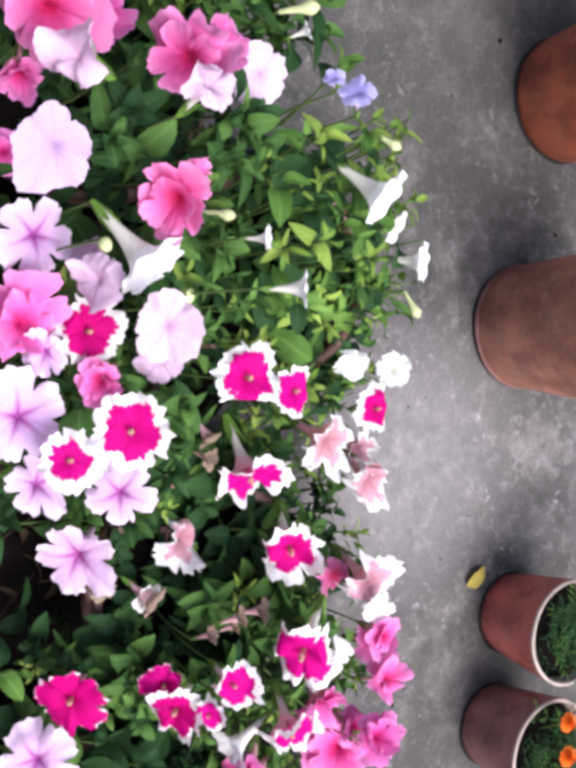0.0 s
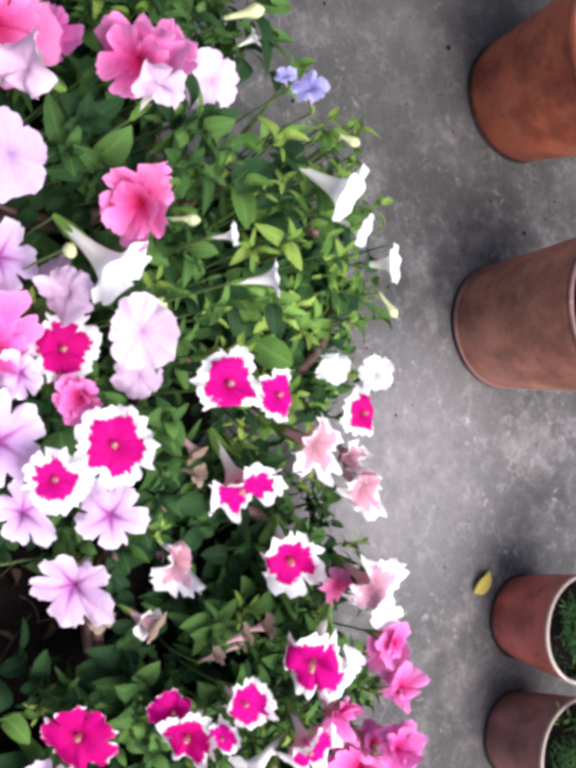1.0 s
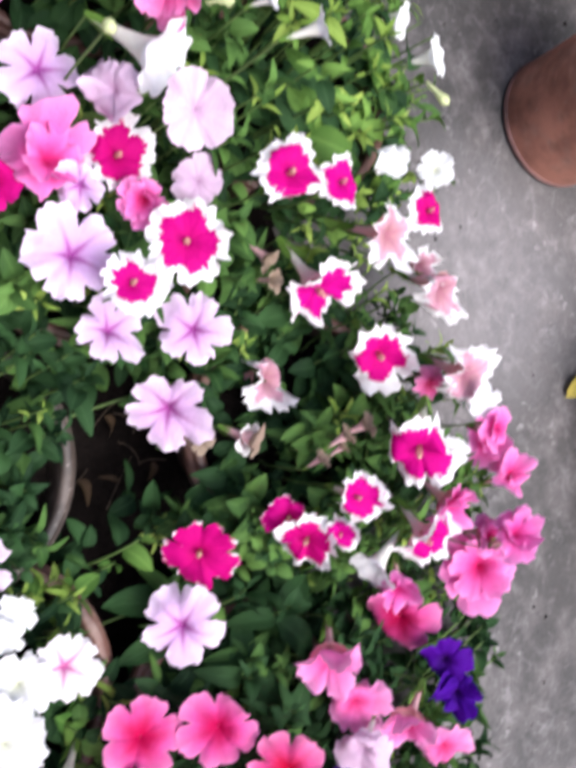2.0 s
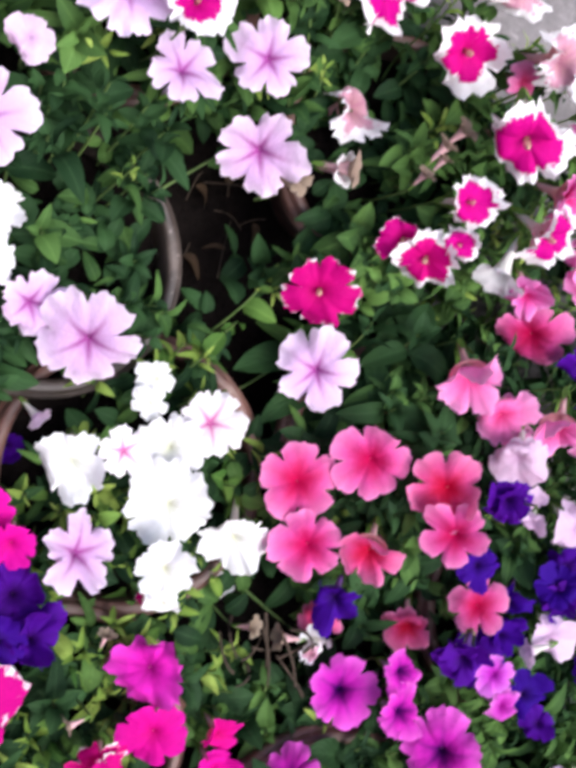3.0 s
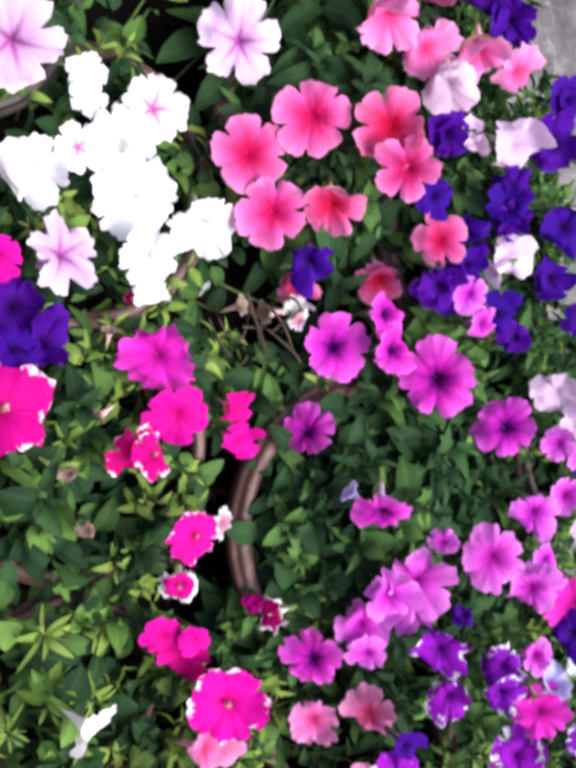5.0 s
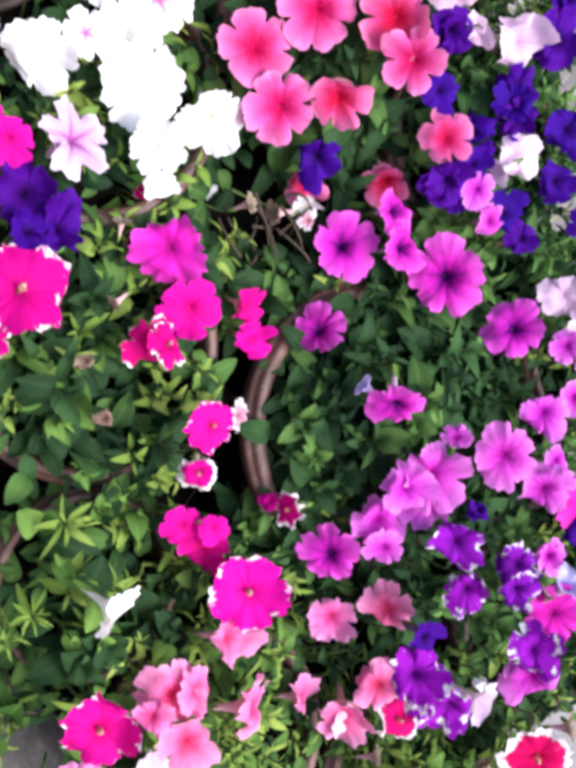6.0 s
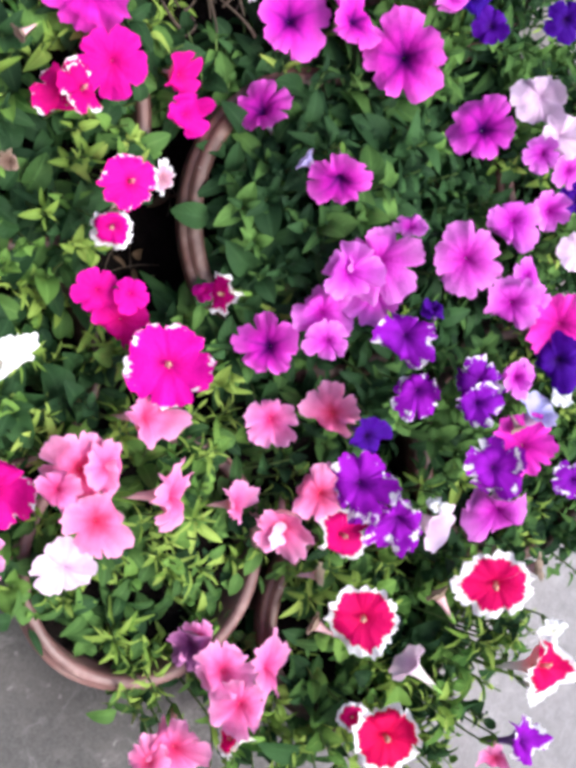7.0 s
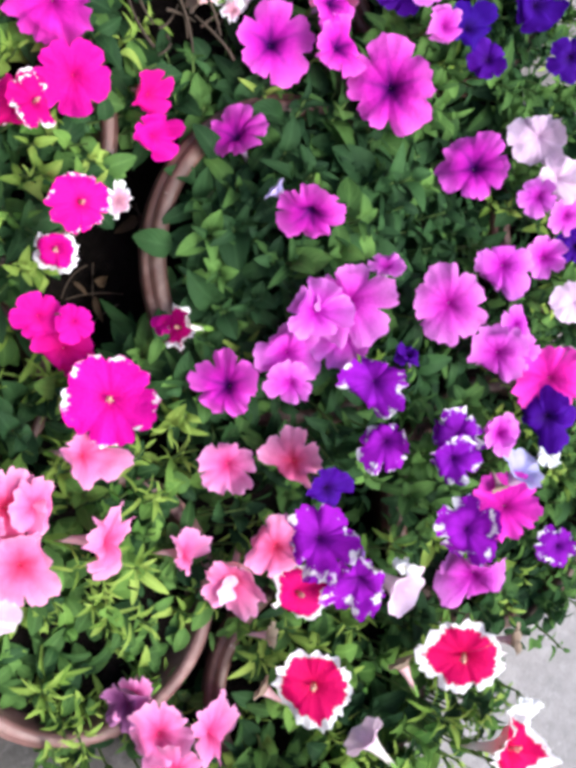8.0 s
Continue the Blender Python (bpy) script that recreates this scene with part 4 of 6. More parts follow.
bloom(picotee_plant, "withered", 0.297, 0.439, 0.209, 0.0194, 0.68, 0.38, 0.62, "trumpet")
bloom(picotee_plant, "withered", 0.267, 0.374, 0.188, 0.0141, -0.08, 0.70, 0.71, "trumpet")
bloom(picotee_plant, "withered", 0.311, 0.522, 0.250, 0.0143, -0.22, 0.72, 0.65, "trumpet")
bloom(picotee_plant, "withered", 0.326, 0.488, 0.244, 0.0112, -0.41, 0.69, 0.59, "trumpet")
bloom(picotee_plant, "withered", 0.141, 0.485, 0.248, 0.0126, 0.36, 0.51, 0.78, "trumpet")
bloom(picotee_plant, "withered", 0.307, 0.546, 0.255, 0.0152, 0.00, 0.63, 0.78, "trumpet")
bloom(picotee_plant, "withered", 0.322, 0.518, 0.240, 0.0109, -0.43, 0.59, 0.69, "trumpet")
bloom(picotee_plant, "faded", 0.292, 0.432, 0.202, 0.0182, 0.46, 0.27, 0.85, "trumpet")
bloom(picotee_plant, "withered", 0.282, 0.387, 0.192, 0.0158, 0.76, 0.20, 0.62, "trumpet")
bloom(picotee_plant, "white", 0.459, 0.500, 0.246, 0.0272, 0.48, -0.87, 0.07, "trumpet", 302)
bloom(white_plant, "blush", 0.366, 0.060, 0.140, 0.0128, 0.82, 0.19, 0.54, "trumpet")
bloom(white_plant, "white", 0.381, 0.165, 0.176, 0.0195, 0.28, -0.49, 0.83, "star", 126)
bloom(white_plant, "white", 0.397, 0.149, 0.176, 0.0177, 0.26, -0.47, 0.84, "star", 330)
bloom(white_plant, "white", 0.406, 0.056, 0.195, 0.0354, 0.31, -0.43, 0.85, "wavy", 128)
bloom(white_plant, "whitestar", 0.420, 0.104, 0.195, 0.0266, -0.02, 0.03, 1.00, "open", 88)
bloom(white_plant, "white", 0.445, 0.147, 0.170, 0.0378, 0.03, -0.39, 0.92, "square", 120)
bloom(white_plant, "whitestar", 0.443, 0.193, 0.180, 0.0362, -0.03, -0.03, 1.00, "square", 118)
bloom(white_plant, "white", 0.491, 0.119, 0.172, 0.0423, 0.02, -0.39, 0.92, "square", 150)
bloom(white_plant, "white", 0.562, 0.163, 0.152, 0.0378, 0.38, -0.58, 0.72, "open", 132)
bloom(white_plant, "white", 0.537, 0.083, 0.190, 0.0291, 0.15, -0.45, 0.88, "square", 150)
bloom(white_plant, "white", 0.573, 0.070, 0.160, 0.0192, 0.28, -0.49, 0.82, "one_back", 330)
bloom(white_plant, "lilac", 0.478, 0.025, 0.201, 0.0413, 0.07, 0.35, 0.94, "star", 144)
bloom(white_plant, "hotpink", 0.406, -0.028, 0.198, 0.0253, 0.36, 0.04, 0.93, "square", 182)
bloom(white_plant, "hotpink", 0.440, -0.022, 0.200, 0.0255, 0.32, -0.38, 0.86, "square", 64)
bloom(white_plant, "white", 0.626, 0.152, 0.060, 0.0161, -0.29, -0.16, 0.94)
bloom(white_plant, "lilac", 0.457, 0.318, 0.165, 0.0431, 0.11, -0.56, 0.82, "star", 346)
bloom(white_plant, "withered", 0.683, 0.160, 0.125, 0.0155, -0.61, -0.79, 0.04, "trumpet", 222)
bloom(white_plant, "withered", 0.656, 0.146, 0.140, 0.0121, 0.21, 0.53, 0.82, "trumpet", 136)
bloom(coral_plant, "coral", 0.541, 0.247, 0.171, 0.0427, -0.15, -0.13, 0.98, "open", 148)
bloom(coral_plant, "coral", 0.558, 0.315, 0.195, 0.0409, 0.12, -0.61, 0.78, "open", 346)
bloom(coral_plant, "coral", 0.599, 0.220, 0.180, 0.0378, -0.08, -0.48, 0.87, "open", 92)
bloom(coral_plant, "coral", 0.632, 0.264, 0.205, 0.0363, 0.11, -0.70, 0.71, "two_up", 118)
bloom(coral_plant, "coral", 0.613, 0.358, 0.234, 0.0434, -0.03, -0.68, 0.73, "wavy", 112)
bloom(coral_plant, "coral", 0.656, 0.341, 0.240, 0.0366, -0.04, -0.63, 0.78, "star", 330)
bloom(coral_plant, "coral", 0.757, 0.352, 0.196, 0.0330, -0.14, -0.22, 0.97, "star", 150)
bloom(coral_plant, "coral", 0.760, 0.292, 0.134, 0.0320, 0.40, -0.65, 0.64, "arch", 150)
bloom(coral_plant, "coral", 0.690, 0.210, 0.134, 0.0278, 0.38, -0.78, 0.49, "arch", 136)
bloom(coral_plant, "violet", 0.668, 0.222, 0.167, 0.0301, 0.12, -0.71, 0.70, "wavy", 246)
bloom(coral_plant, "salmon", 0.534, 0.442, 0.224, 0.0389, 0.41, -0.55, 0.73, "two_up", 154)
bloom(coral_plant, "salmon", 0.588, 0.460, 0.222, 0.0346, 0.25, -0.34, 0.91, "two_back", 154)
bloom(coral_plant, "blush", 0.628, 0.442, 0.240, 0.0343, 0.35, -0.81, 0.48, "arch", 140)
bloom(coral_plant, "salmon", 0.633, 0.510, 0.227, 0.0376, 0.32, -0.82, 0.48, "two_up", 140)
bloom(coral_plant, "coral", 0.556, 0.585, 0.144, 0.0482, 0.15, -0.78, 0.61, "wavy", 140)
bloom(coral_plant, "blush", 0.692, 0.424, 0.245, 0.0157, 0.22, -0.81, 0.55, "wavy", 140)
bloom(violet_plant, "white", 0.710, 0.196, 0.129, 0.0188, 0.43, -0.67, 0.61, "wavy", 148)
bloom(violet_plant, "violet", 0.805, 0.320, 0.195, 0.0308, -0.41, -0.19, 0.89)
bloom(violet_plant, "violet", 0.874, 0.356, 0.196, 0.0272, -0.00, -0.03, 1.00, "wavy", 22)
bloom(violet_plant, "orchid", 0.852, 0.316, 0.220, 0.0254, 0.07, -0.01, 1.00, "wavy", 154)
bloom(violet_plant, "orchid", 0.808, 0.317, 0.231, 0.0210, -0.26, -0.38, 0.89, "open", 150)
bloom(violet_plant, "blush", 0.840, 0.415, 0.196, 0.0299, 0.26, -0.41, 0.87, "wavy", 160)
bloom(violet_plant, "violet", 0.787, 0.438, 0.212, 0.0298, -0.39, -0.29, 0.87)
bloom(violet_plant, "blush", 0.690, 0.459, 0.207, 0.0175, 0.14, 0.08, 0.99, "wavy", 144)
bloom(violet_plant, "periwinkle", 0.680, 0.448, 0.194, 0.0175, -0.59, -0.73, -0.34, "wavy", 144)
bloom(violet_plant, "violet", 0.611, 0.609, 0.179, 0.0343, 0.07, -0.66, 0.75, "wavy", 146)
bloom(violet_plant, "violet", 0.651, 0.611, 0.184, 0.0323, 0.13, -0.66, 0.74, "wavy", 148)
bloom(violet_plant, "violet", 0.770, 0.528, 0.229, 0.0380, -0.04, -0.30, 0.95, "wavy", 108)
bloom(violet_plant, "violet", 0.778, 0.463, 0.210, 0.0290, 0.01, -0.18, 0.98, "wavy", 76)
bloom(violet_plant, "violet", 0.807, 0.439, 0.206, 0.0281, 0.12, -0.82, 0.56, "wavy", 348)
bloom(violet_plant, "violet", 0.877, 0.510, 0.187, 0.0368, -0.11, -0.26, 0.96, "wavy", 140)
bloom(violet_plant, "violet", 0.909, 0.454, 0.185, 0.0320, -0.08, -0.15, 0.99, "wavy", 104)
bloom(violet_plant, "violet", 0.676, 0.434, 0.205, 0.0303, 0.18, -0.33, 0.93, "wavy", 152)
bloom(violet_plant, "violet", 0.703, 0.357, 0.230, 0.0270, 0.05, -0.12, 0.99, "wavy", 254)
bloom(violet_plant, "violet", 0.778, 0.386, 0.190, 0.0300, 0.13, -0.80, 0.59, "wavy", 168)
bloom(violet_plant, "violet", 0.777, 0.296, 0.224, 0.0316, 0.05, -0.76, 0.65, "wavy", 248)
bloom(violet_plant, "blush", 0.739, 0.480, 0.230, 0.0361, 0.29, -0.28, 0.92, "wavy", 158)
bloom(violet_plant, "salmon", 0.693, 0.566, 0.200, 0.0330, 0.34, -0.31, 0.89, "wavy", 162)
bloom(violet_plant, "violet", 0.805, 0.365, 0.189, 0.0279, -0.01, -0.10, 0.99, "wavy", 22)
bloom(violet_plant, "violet", 0.911, 0.353, 0.195, 0.0201, -0.15, -0.43, 0.89)
bloom(violet_plant, "blush", 0.831, 0.374, 0.198, 0.0168, -0.29, -0.95, -0.14, "trumpet", 70)
bloom(violet_plant, "violet", 0.752, 0.581, 0.226, 0.0249, 0.04, -0.26, 0.96, "open", 108)
bloom(violet_plant, "violet", 0.976, 0.449, 0.189, 0.0238, -0.05, -0.58, 0.81)
bloom(hot_pink_plant, "violet", 0.482, -0.041, 0.188, 0.0335, 0.01, -0.08, 1.00, "wavy", 150)
bloom(hot_pink_plant, "violet", 0.520, -0.046, 0.201, 0.0324, -0.07, 0.26, 0.96, "wavy", 26)
bloom(hot_pink_plant, "violet", 0.503, -0.069, 0.211, 0.0227, 0.04, 0.40, 0.92, "open", 288)
bloom(hot_pink_plant, "magenta", 0.614, 0.029, 0.176, 0.0394, -0.08, -0.32, 0.94, "wavy", 150)
bloom(hot_pink_plant, "magpic", 0.566, 0.061, 0.137, 0.0121, -0.58, -0.73, 0.36, "wavy", 172)
bloom(hot_pink_plant, "hotpink", 0.672, 0.003, 0.169, 0.0338, 0.10, -0.42, 0.90, "open", 108)
bloom(hot_pink_plant, "magpic", 0.660, -0.056, 0.186, 0.0314, 0.08, -0.35, 0.93, "wavy", 176)
bloom(hot_pink_plant, "magpic", 0.669, -0.047, 0.203, 0.0224, -0.01, 0.48, 0.88, "one_back", 74)
bloom(hot_pink_plant, "hotpink", 0.726, 0.060, 0.142, 0.0237, 0.37, -0.06, 0.93, "wavy", 148)
bloom(hot_pink_plant, "hotpink", 0.757, 0.040, 0.135, 0.0240, 0.35, -0.05, 0.94, "wavy", 148)
bloom(hot_pink_plant, "magpic", 0.529, -0.116, 0.235, 0.0430, -0.11, 0.30, 0.95, "penta", 144)
bloom(hot_pink_plant, "magpic", 0.535, -0.164, 0.227, 0.0220, -0.26, -0.21, 0.94)
bloom(hot_pink_plant, "pinkpic", 0.752, -0.076, 0.213, 0.0256, 0.12, 0.06, 0.99, "square", 134)
bloom(hot_pink_plant, "picotee", 0.765, -0.123, 0.229, 0.0232, 0.08, -0.57, 0.82, "two_back", 132)
bloom(hot_pink_plant, "faded", 0.773, -0.046, 0.198, 0.0169, 0.25, 0.11, 0.96, "limp", 72)
bloom(hot_pink_plant, "withered", 0.561, 0.014, 0.175, 0.0095, -0.44, 0.77, 0.47, "trumpet")
bloom(hot_pink_plant, "withered", 0.620, -0.115, 0.202, 0.0100, -0.07, -0.57, 0.82)
bloom(hot_pink_plant, "withered", 0.603, -0.061, 0.204, 0.0095, -0.30, -0.95, -0.05, "trumpet")
bloom(hot_pink_plant, "withered", 0.671, -0.141, 0.199, 0.0131, 0.19, -0.23, 0.95)
bloom(magenta_plant, "hotpink", 0.833, -0.167, 0.198, 0.0288, -0.04, -0.29, 0.96, "wavy", 134)
bloom(magenta_plant, "hotpink", 0.799, -0.165, 0.202, 0.0212, 0.12, -0.32, 0.94, "open", 164)
bloom(magenta_plant, "pinkpic", 0.883, -0.173, 0.233, 0.0399, -0.23, -0.25, 0.94, "open", 102)
bloom(magenta_plant, "pinkpic", 0.839, -0.353, 0.247, 0.0370, -0.01, -0.12, 0.99, "wavy", 102)
bloom(magenta_plant, "white", 0.779, -0.268, 0.256, 0.0280, 0.81, 0.02, 0.58, "star", 172)
bloom(purple_plant, "purple", 0.760, 0.187, 0.155, 0.0391, -0.24, -0.23, 0.94, "open", 136)
bloom(purple_plant, "purple", 0.768, 0.246, 0.189, 0.0277, 0.08, 0.05, 1.00, "one_back", 100)
bloom(purple_plant, "purple", 0.802, 0.224, 0.190, 0.0289, -0.00, 0.01, 1.00, "wavy", 280)
bloom(purple_plant, "purple", 0.862, 0.235, 0.199, 0.0457, -0.23, -0.61, 0.76, "open", 136)
bloom(purple_plant, "purple", 0.985, 0.278, 0.185, 0.0394, -0.40, -0.27, 0.88, "open", 100)
bloom(purple_plant, "purple", 0.801, 0.099, 0.152, 0.0308, -0.75, -0.14, 0.65, "open", 142)
bloom(purple_plant, "purple", 0.889, 0.070, 0.234, 0.0317, 0.28, -0.81, 0.52, "open", 120)
bloom(purple_plant, "periwinkle", 0.850, 0.068, 0.215, 0.0136, -0.98, -0.15, -0.11, "trumpet")
bloom(purple_plant, "orchid", 0.970, 0.047, 0.244, 0.0399, -0.13, -0.38, 0.92, "wavy", 138)
bloom(purple_plant, "orchid", 0.994, 0.027, 0.229, 0.0309, -0.07, -0.48, 0.88, "wavy", 318)
bloom(purple_plant, "orchid", 0.955, 0.015, 0.241, 0.0291, -0.05, -0.33, 0.94, "wavy", 200)
bloom(purple_plant, "orchid", 0.975, -0.018, 0.206, 0.0329, -0.03, -0.28, 0.96, "wavy", 168)
bloom(purple_plant, "orchid", 0.995, -0.039, 0.214, 0.0221, 0.10, -0.70, 0.71, "open", 314)
bloom(purple_plant, "orchid", 1.057, 0.143, 0.214, 0.0404, -0.18, -0.43, 0.88, "open", 230)
bloom(purple_plant, "orchid", 0.975, 0.105, 0.230, 0.0175, -0.79, 0.11, 0.60)
bloom(purple_plant, "orchid", 1.078, 0.226, 0.201, 0.0355, -0.17, -0.48, 0.86, "wavy", 138)
bloom(purple_plant, "orchid", 1.138, 0.203, 0.197, 0.0219, -0.05, -0.11, 0.99, "one_back", 72)
bloom(purple_plant, "orchid", 1.139, 0.159, 0.204, 0.0334, -0.21, -0.54, 0.81, "wavy", 286)
bloom(purple_plant, "purple", 0.958, -0.080, 0.191, 0.0315, -0.54, -0.50, 0.68, "star", 136)
bloom(purple_plant, "violetpic", 1.036, 0.010, 0.257, 0.0353, -0.19, -0.46, 0.87, "wavy", 136)
bloom(purple_plant, "violetpic", 1.089, -0.015, 0.249, 0.0272, -0.22, -0.44, 0.87, "wavy", 350)
bloom(purple_plant, "violet", 1.051, 0.064, 0.237, 0.0155, -0.71, 0.19, 0.68)
bloom(purple_plant, "picotee", 0.892, -0.074, 0.179, 0.0236, -0.65, -0.67, 0.35, "wavy", 46)
bloom(purple_plant, "hotpink", 0.888, -0.071, 0.142, 0.0134, -0.48, -0.38, 0.79)
bloom(purple_plant, "salmon", 1.022, -0.122, 0.170, 0.0296, -0.15, -0.33, 0.93, "wavy", 136)
bloom(purple_plant, "salmon", 1.055, -0.081, 0.199, 0.0315, -0.47, -0.60, 0.64, "wavy", 132)
bloom(purple_plant, "violet", 1.075, -0.087, 0.255, 0.0245, 0.10, -0.16, 0.98, "wavy", 142)
bloom(purple_plant, "faded", 0.716, 0.183, 0.136, 0.0132, 0.15, -0.24, 0.96)
bloom(violet_edged_plant, "violetpic", 1.162, 0.064, 0.213, 0.0326, -0.27, -0.47, 0.84, "wavy", 76)
bloom(violet_edged_plant, "orchid", 1.206, 0.109, 0.199, 0.0262, -0.18, -0.09, 0.98, "cup", 100)
bloom(violet_edged_plant, "violetpic", 1.167, 0.037, 0.228, 0.0279, -0.25, -0.47, 0.85, "wavy", 256)
bloom(violet_edged_plant, "orchid", 1.204, 0.109, 0.201, 0.0214, -0.46, -0.23, 0.86)
bloom(violet_edged_plant, "magenta", 1.282, 0.072, 0.180, 0.0350, -0.35, -0.34, 0.87, "open", 102)
bloom(violet_edged_plant, "violetpic", 1.214, -0.007, 0.255, 0.0338, -0.30, -0.25, 0.92, "wavy", 138)
bloom(violet_edged_plant, "orchid", 1.306, -0.010, 0.183, 0.0422, -0.02, -0.75, 0.66, "wavy", 210)
bloom(violet_edged_plant, "magenta", 1.204, 0.189, 0.209, 0.0410, -0.13, -0.58, 0.80, "open", 110)
bloom(violet_edged_plant, "violet", 1.236, 0.161, 0.203, 0.0346, -0.03, -0.78, 0.62, "wavy", 68)
bloom(violet_edged_plant, "periwinkle", 1.257, 0.113, 0.200, 0.0267, -0.38, 0.57, 0.73, "trumpet", 106)
bloom(violet_edged_plant, "white", 1.269, 0.143, 0.200, 0.0162, -0.36, 0.02, 0.93)
bloom(violet_edged_plant, "withered", 1.261, 0.077, 0.186, 0.0104, 0.66, -0.52, 0.55, "trumpet")
bloom(violet_edged_plant, "violetpic", 1.354, 0.085, 0.199, 0.0235, -0.49, -0.26, 0.83)
bloom(violet_edged_plant, "orchid", 1.156, 0.180, 0.206, 0.0210, 0.02, -0.38, 0.92)
bloom(violet_edged_plant, "withered", 1.390, -0.018, 0.202, 0.0169, 0.37, 0.50, 0.78, "trumpet", 118)
bloom(salmon_plant, "salmon", 0.891, -0.291, 0.225, 0.0354, -0.00, -0.03, 1.00, "wavy", 104)
bloom(salmon_plant, "salmon", 0.905, -0.273, 0.230, 0.0255, 0.07, 0.23, 0.97, "one_back", 40)
bloom(salmon_plant, "salmon", 0.932, -0.315, 0.228, 0.0348, -0.05, -0.01, 1.00, "wavy", 70)
bloom(salmon_plant, "salmon", 0.885, -0.318, 0.226, 0.0233, -0.38, -0.38, 0.84, "wavy", 134)
bloom(salmon_plant, "blush", 0.957, -0.364, 0.179, 0.0310, 0.19, -0.53, 0.82, "star", 134)
bloom(salmon_plant, "salmon", 0.908, -0.215, 0.214, 0.0290, 0.29, 0.37, 0.88, "wavy", 310)
bloom(salmon_plant, "salmon", 0.975, -0.251, 0.220, 0.0347, 0.48, 0.54, 0.69, "wavy", 124)
bloom(salmon_plant, "salmon", 1.058, -0.205, 0.161, 0.0246, 0.40, 0.49, 0.78, "wavy", 124)
bloom(salmon_plant, "salmon", 1.104, -0.195, 0.179, 0.0356, -0.03, -0.58, 0.81, "two_up", 56)
bloom(salmon_plant, "blush", 1.112, -0.197, 0.178, 0.0193, 0.21, 0.06, 0.98, "one_back", 322)
bloom(salmon_plant, "salmon", 1.186, -0.352, 0.190, 0.0338, -0.24, -0.14, 0.96, "wavy", 12)
bloom(salmon_plant, "salmon", 1.154, -0.337, 0.178, 0.0319, -0.28, 0.01, 0.96, "wavy", 98)
bloom(salmon_plant, "salmon", 1.211, -0.302, 0.152, 0.0368, 0.25, 0.49, 0.83, "wavy", 116)
bloom(salmon_plant, "salmon", 1.121, -0.330, 0.152, 0.0225, -0.06, -0.47, 0.88, "wavy", 230)
bloom(salmon_plant, "plum", 1.117, -0.341, 0.158, 0.0278, -0.51, -0.71, 0.49, "wavy", 250)
bloom(salmon_plant, "salmon", 1.172, -0.426, 0.167, 0.0422, -0.09, -0.43, 0.90, "wavy", 46)
bloom(salmon_plant, "salmon", 1.158, -0.448, 0.163, 0.0245, -0.64, -0.33, 0.70)
bloom(salmon_plant, "salmon", 0.877, -0.406, 0.209, 0.0301, -0.53, -0.05, 0.85)
bloom(red_plant, "salmon", 1.101, -0.148, 0.202, 0.0333, -0.29, -0.41, 0.86, "wavy", 200)
bloom(red_plant, "violetpic", 1.117, -0.114, 0.224, 0.0391, -0.38, -0.15, 0.91, "wavy", 100)
bloom(red_plant, "violetpic", 1.177, -0.117, 0.229, 0.0338, 0.12, -0.75, 0.65, "wavy", 70)
bloom(red_plant, "redpic", 1.157, -0.158, 0.195, 0.0351, 0.17, -0.06, 0.98, "wavy", 142)
bloom(red_plant, "redpic", 1.202, -0.215, 0.245, 0.0395, -0.32, -0.44, 0.84, "open", 104)
bloom(red_plant, "redpic", 1.303, -0.094, 0.256, 0.0410, -0.18, -0.67, 0.72, "open", 86)
bloom(red_plant, "blush", 1.239, -0.083, 0.215, 0.0281, 0.47, -0.01, 0.88, "trumpet", 124)
bloom(red_plant, "white", 1.210, -0.071, 0.220, 0.0134, -0.02, -0.71, 0.70, "wavy", 136)
bloom(red_plant, "blush", 1.301, -0.208, 0.207, 0.0238, -0.99, -0.01, -0.15, "trumpet", 356)
bloom(red_plant, "redpic", 1.317, -0.284, 0.238, 0.0427, -0.19, -0.26, 0.95, "wavy", 136)
bloom(red_plant, "redpic", 1.280, -0.290, 0.221, 0.0157, -0.79, -0.05, 0.61)
bloom(red_plant, "redpic", 1.208, -0.382, 0.179, 0.0214, -0.84, -0.54, 0.01, "cup", 210)
bloom(red_plant, "redpic", 1.407, -0.118, 0.270, 0.0397, 0.16, 0.44, 0.88, "wavy", 108)
bloom(red_plant, "white", 1.423, -0.075, 0.236, 0.0186, 0.03, -0.48, 0.88, "wavy", 144)
bloom(red_plant, "white", 1.455, -0.132, 0.238, 0.0217, 0.16, -0.03, 0.99, "wavy", 324)
bloom(red_plant, "violetpic", 1.477, -0.183, 0.236, 0.0324, 0.07, 0.44, 0.90, "wavy", 108)
bloom(red_plant, "salmon", 1.452, -0.223, 0.240, 0.0212, -0.17, -0.67, 0.72, "wavy", 136)
bloom(red_plant, "withered", 1.189, -0.245, 0.193, 0.0149, -0.90, -0.17, -0.40, "trumpet", 90)
bloom(red_plant, "withered", 1.171, -0.201, 0.187, 0.0135, 0.17, 0.70, 0.69, "trumpet")
bloom(red_plant, "withered", 1.281, -0.131, 0.208, 0.0157, -0.87, 0.35, -0.35, "trumpet", 94)
bloom(edge_plant, "orchid", 1.111, 0.282, 0.190, 0.0285, -0.56, -0.20, 0.81)
bloom(edge_plant, "blush", 1.015, 0.363, 0.184, 0.0308, -0.03, -0.66, 0.75, "wavy", 140)
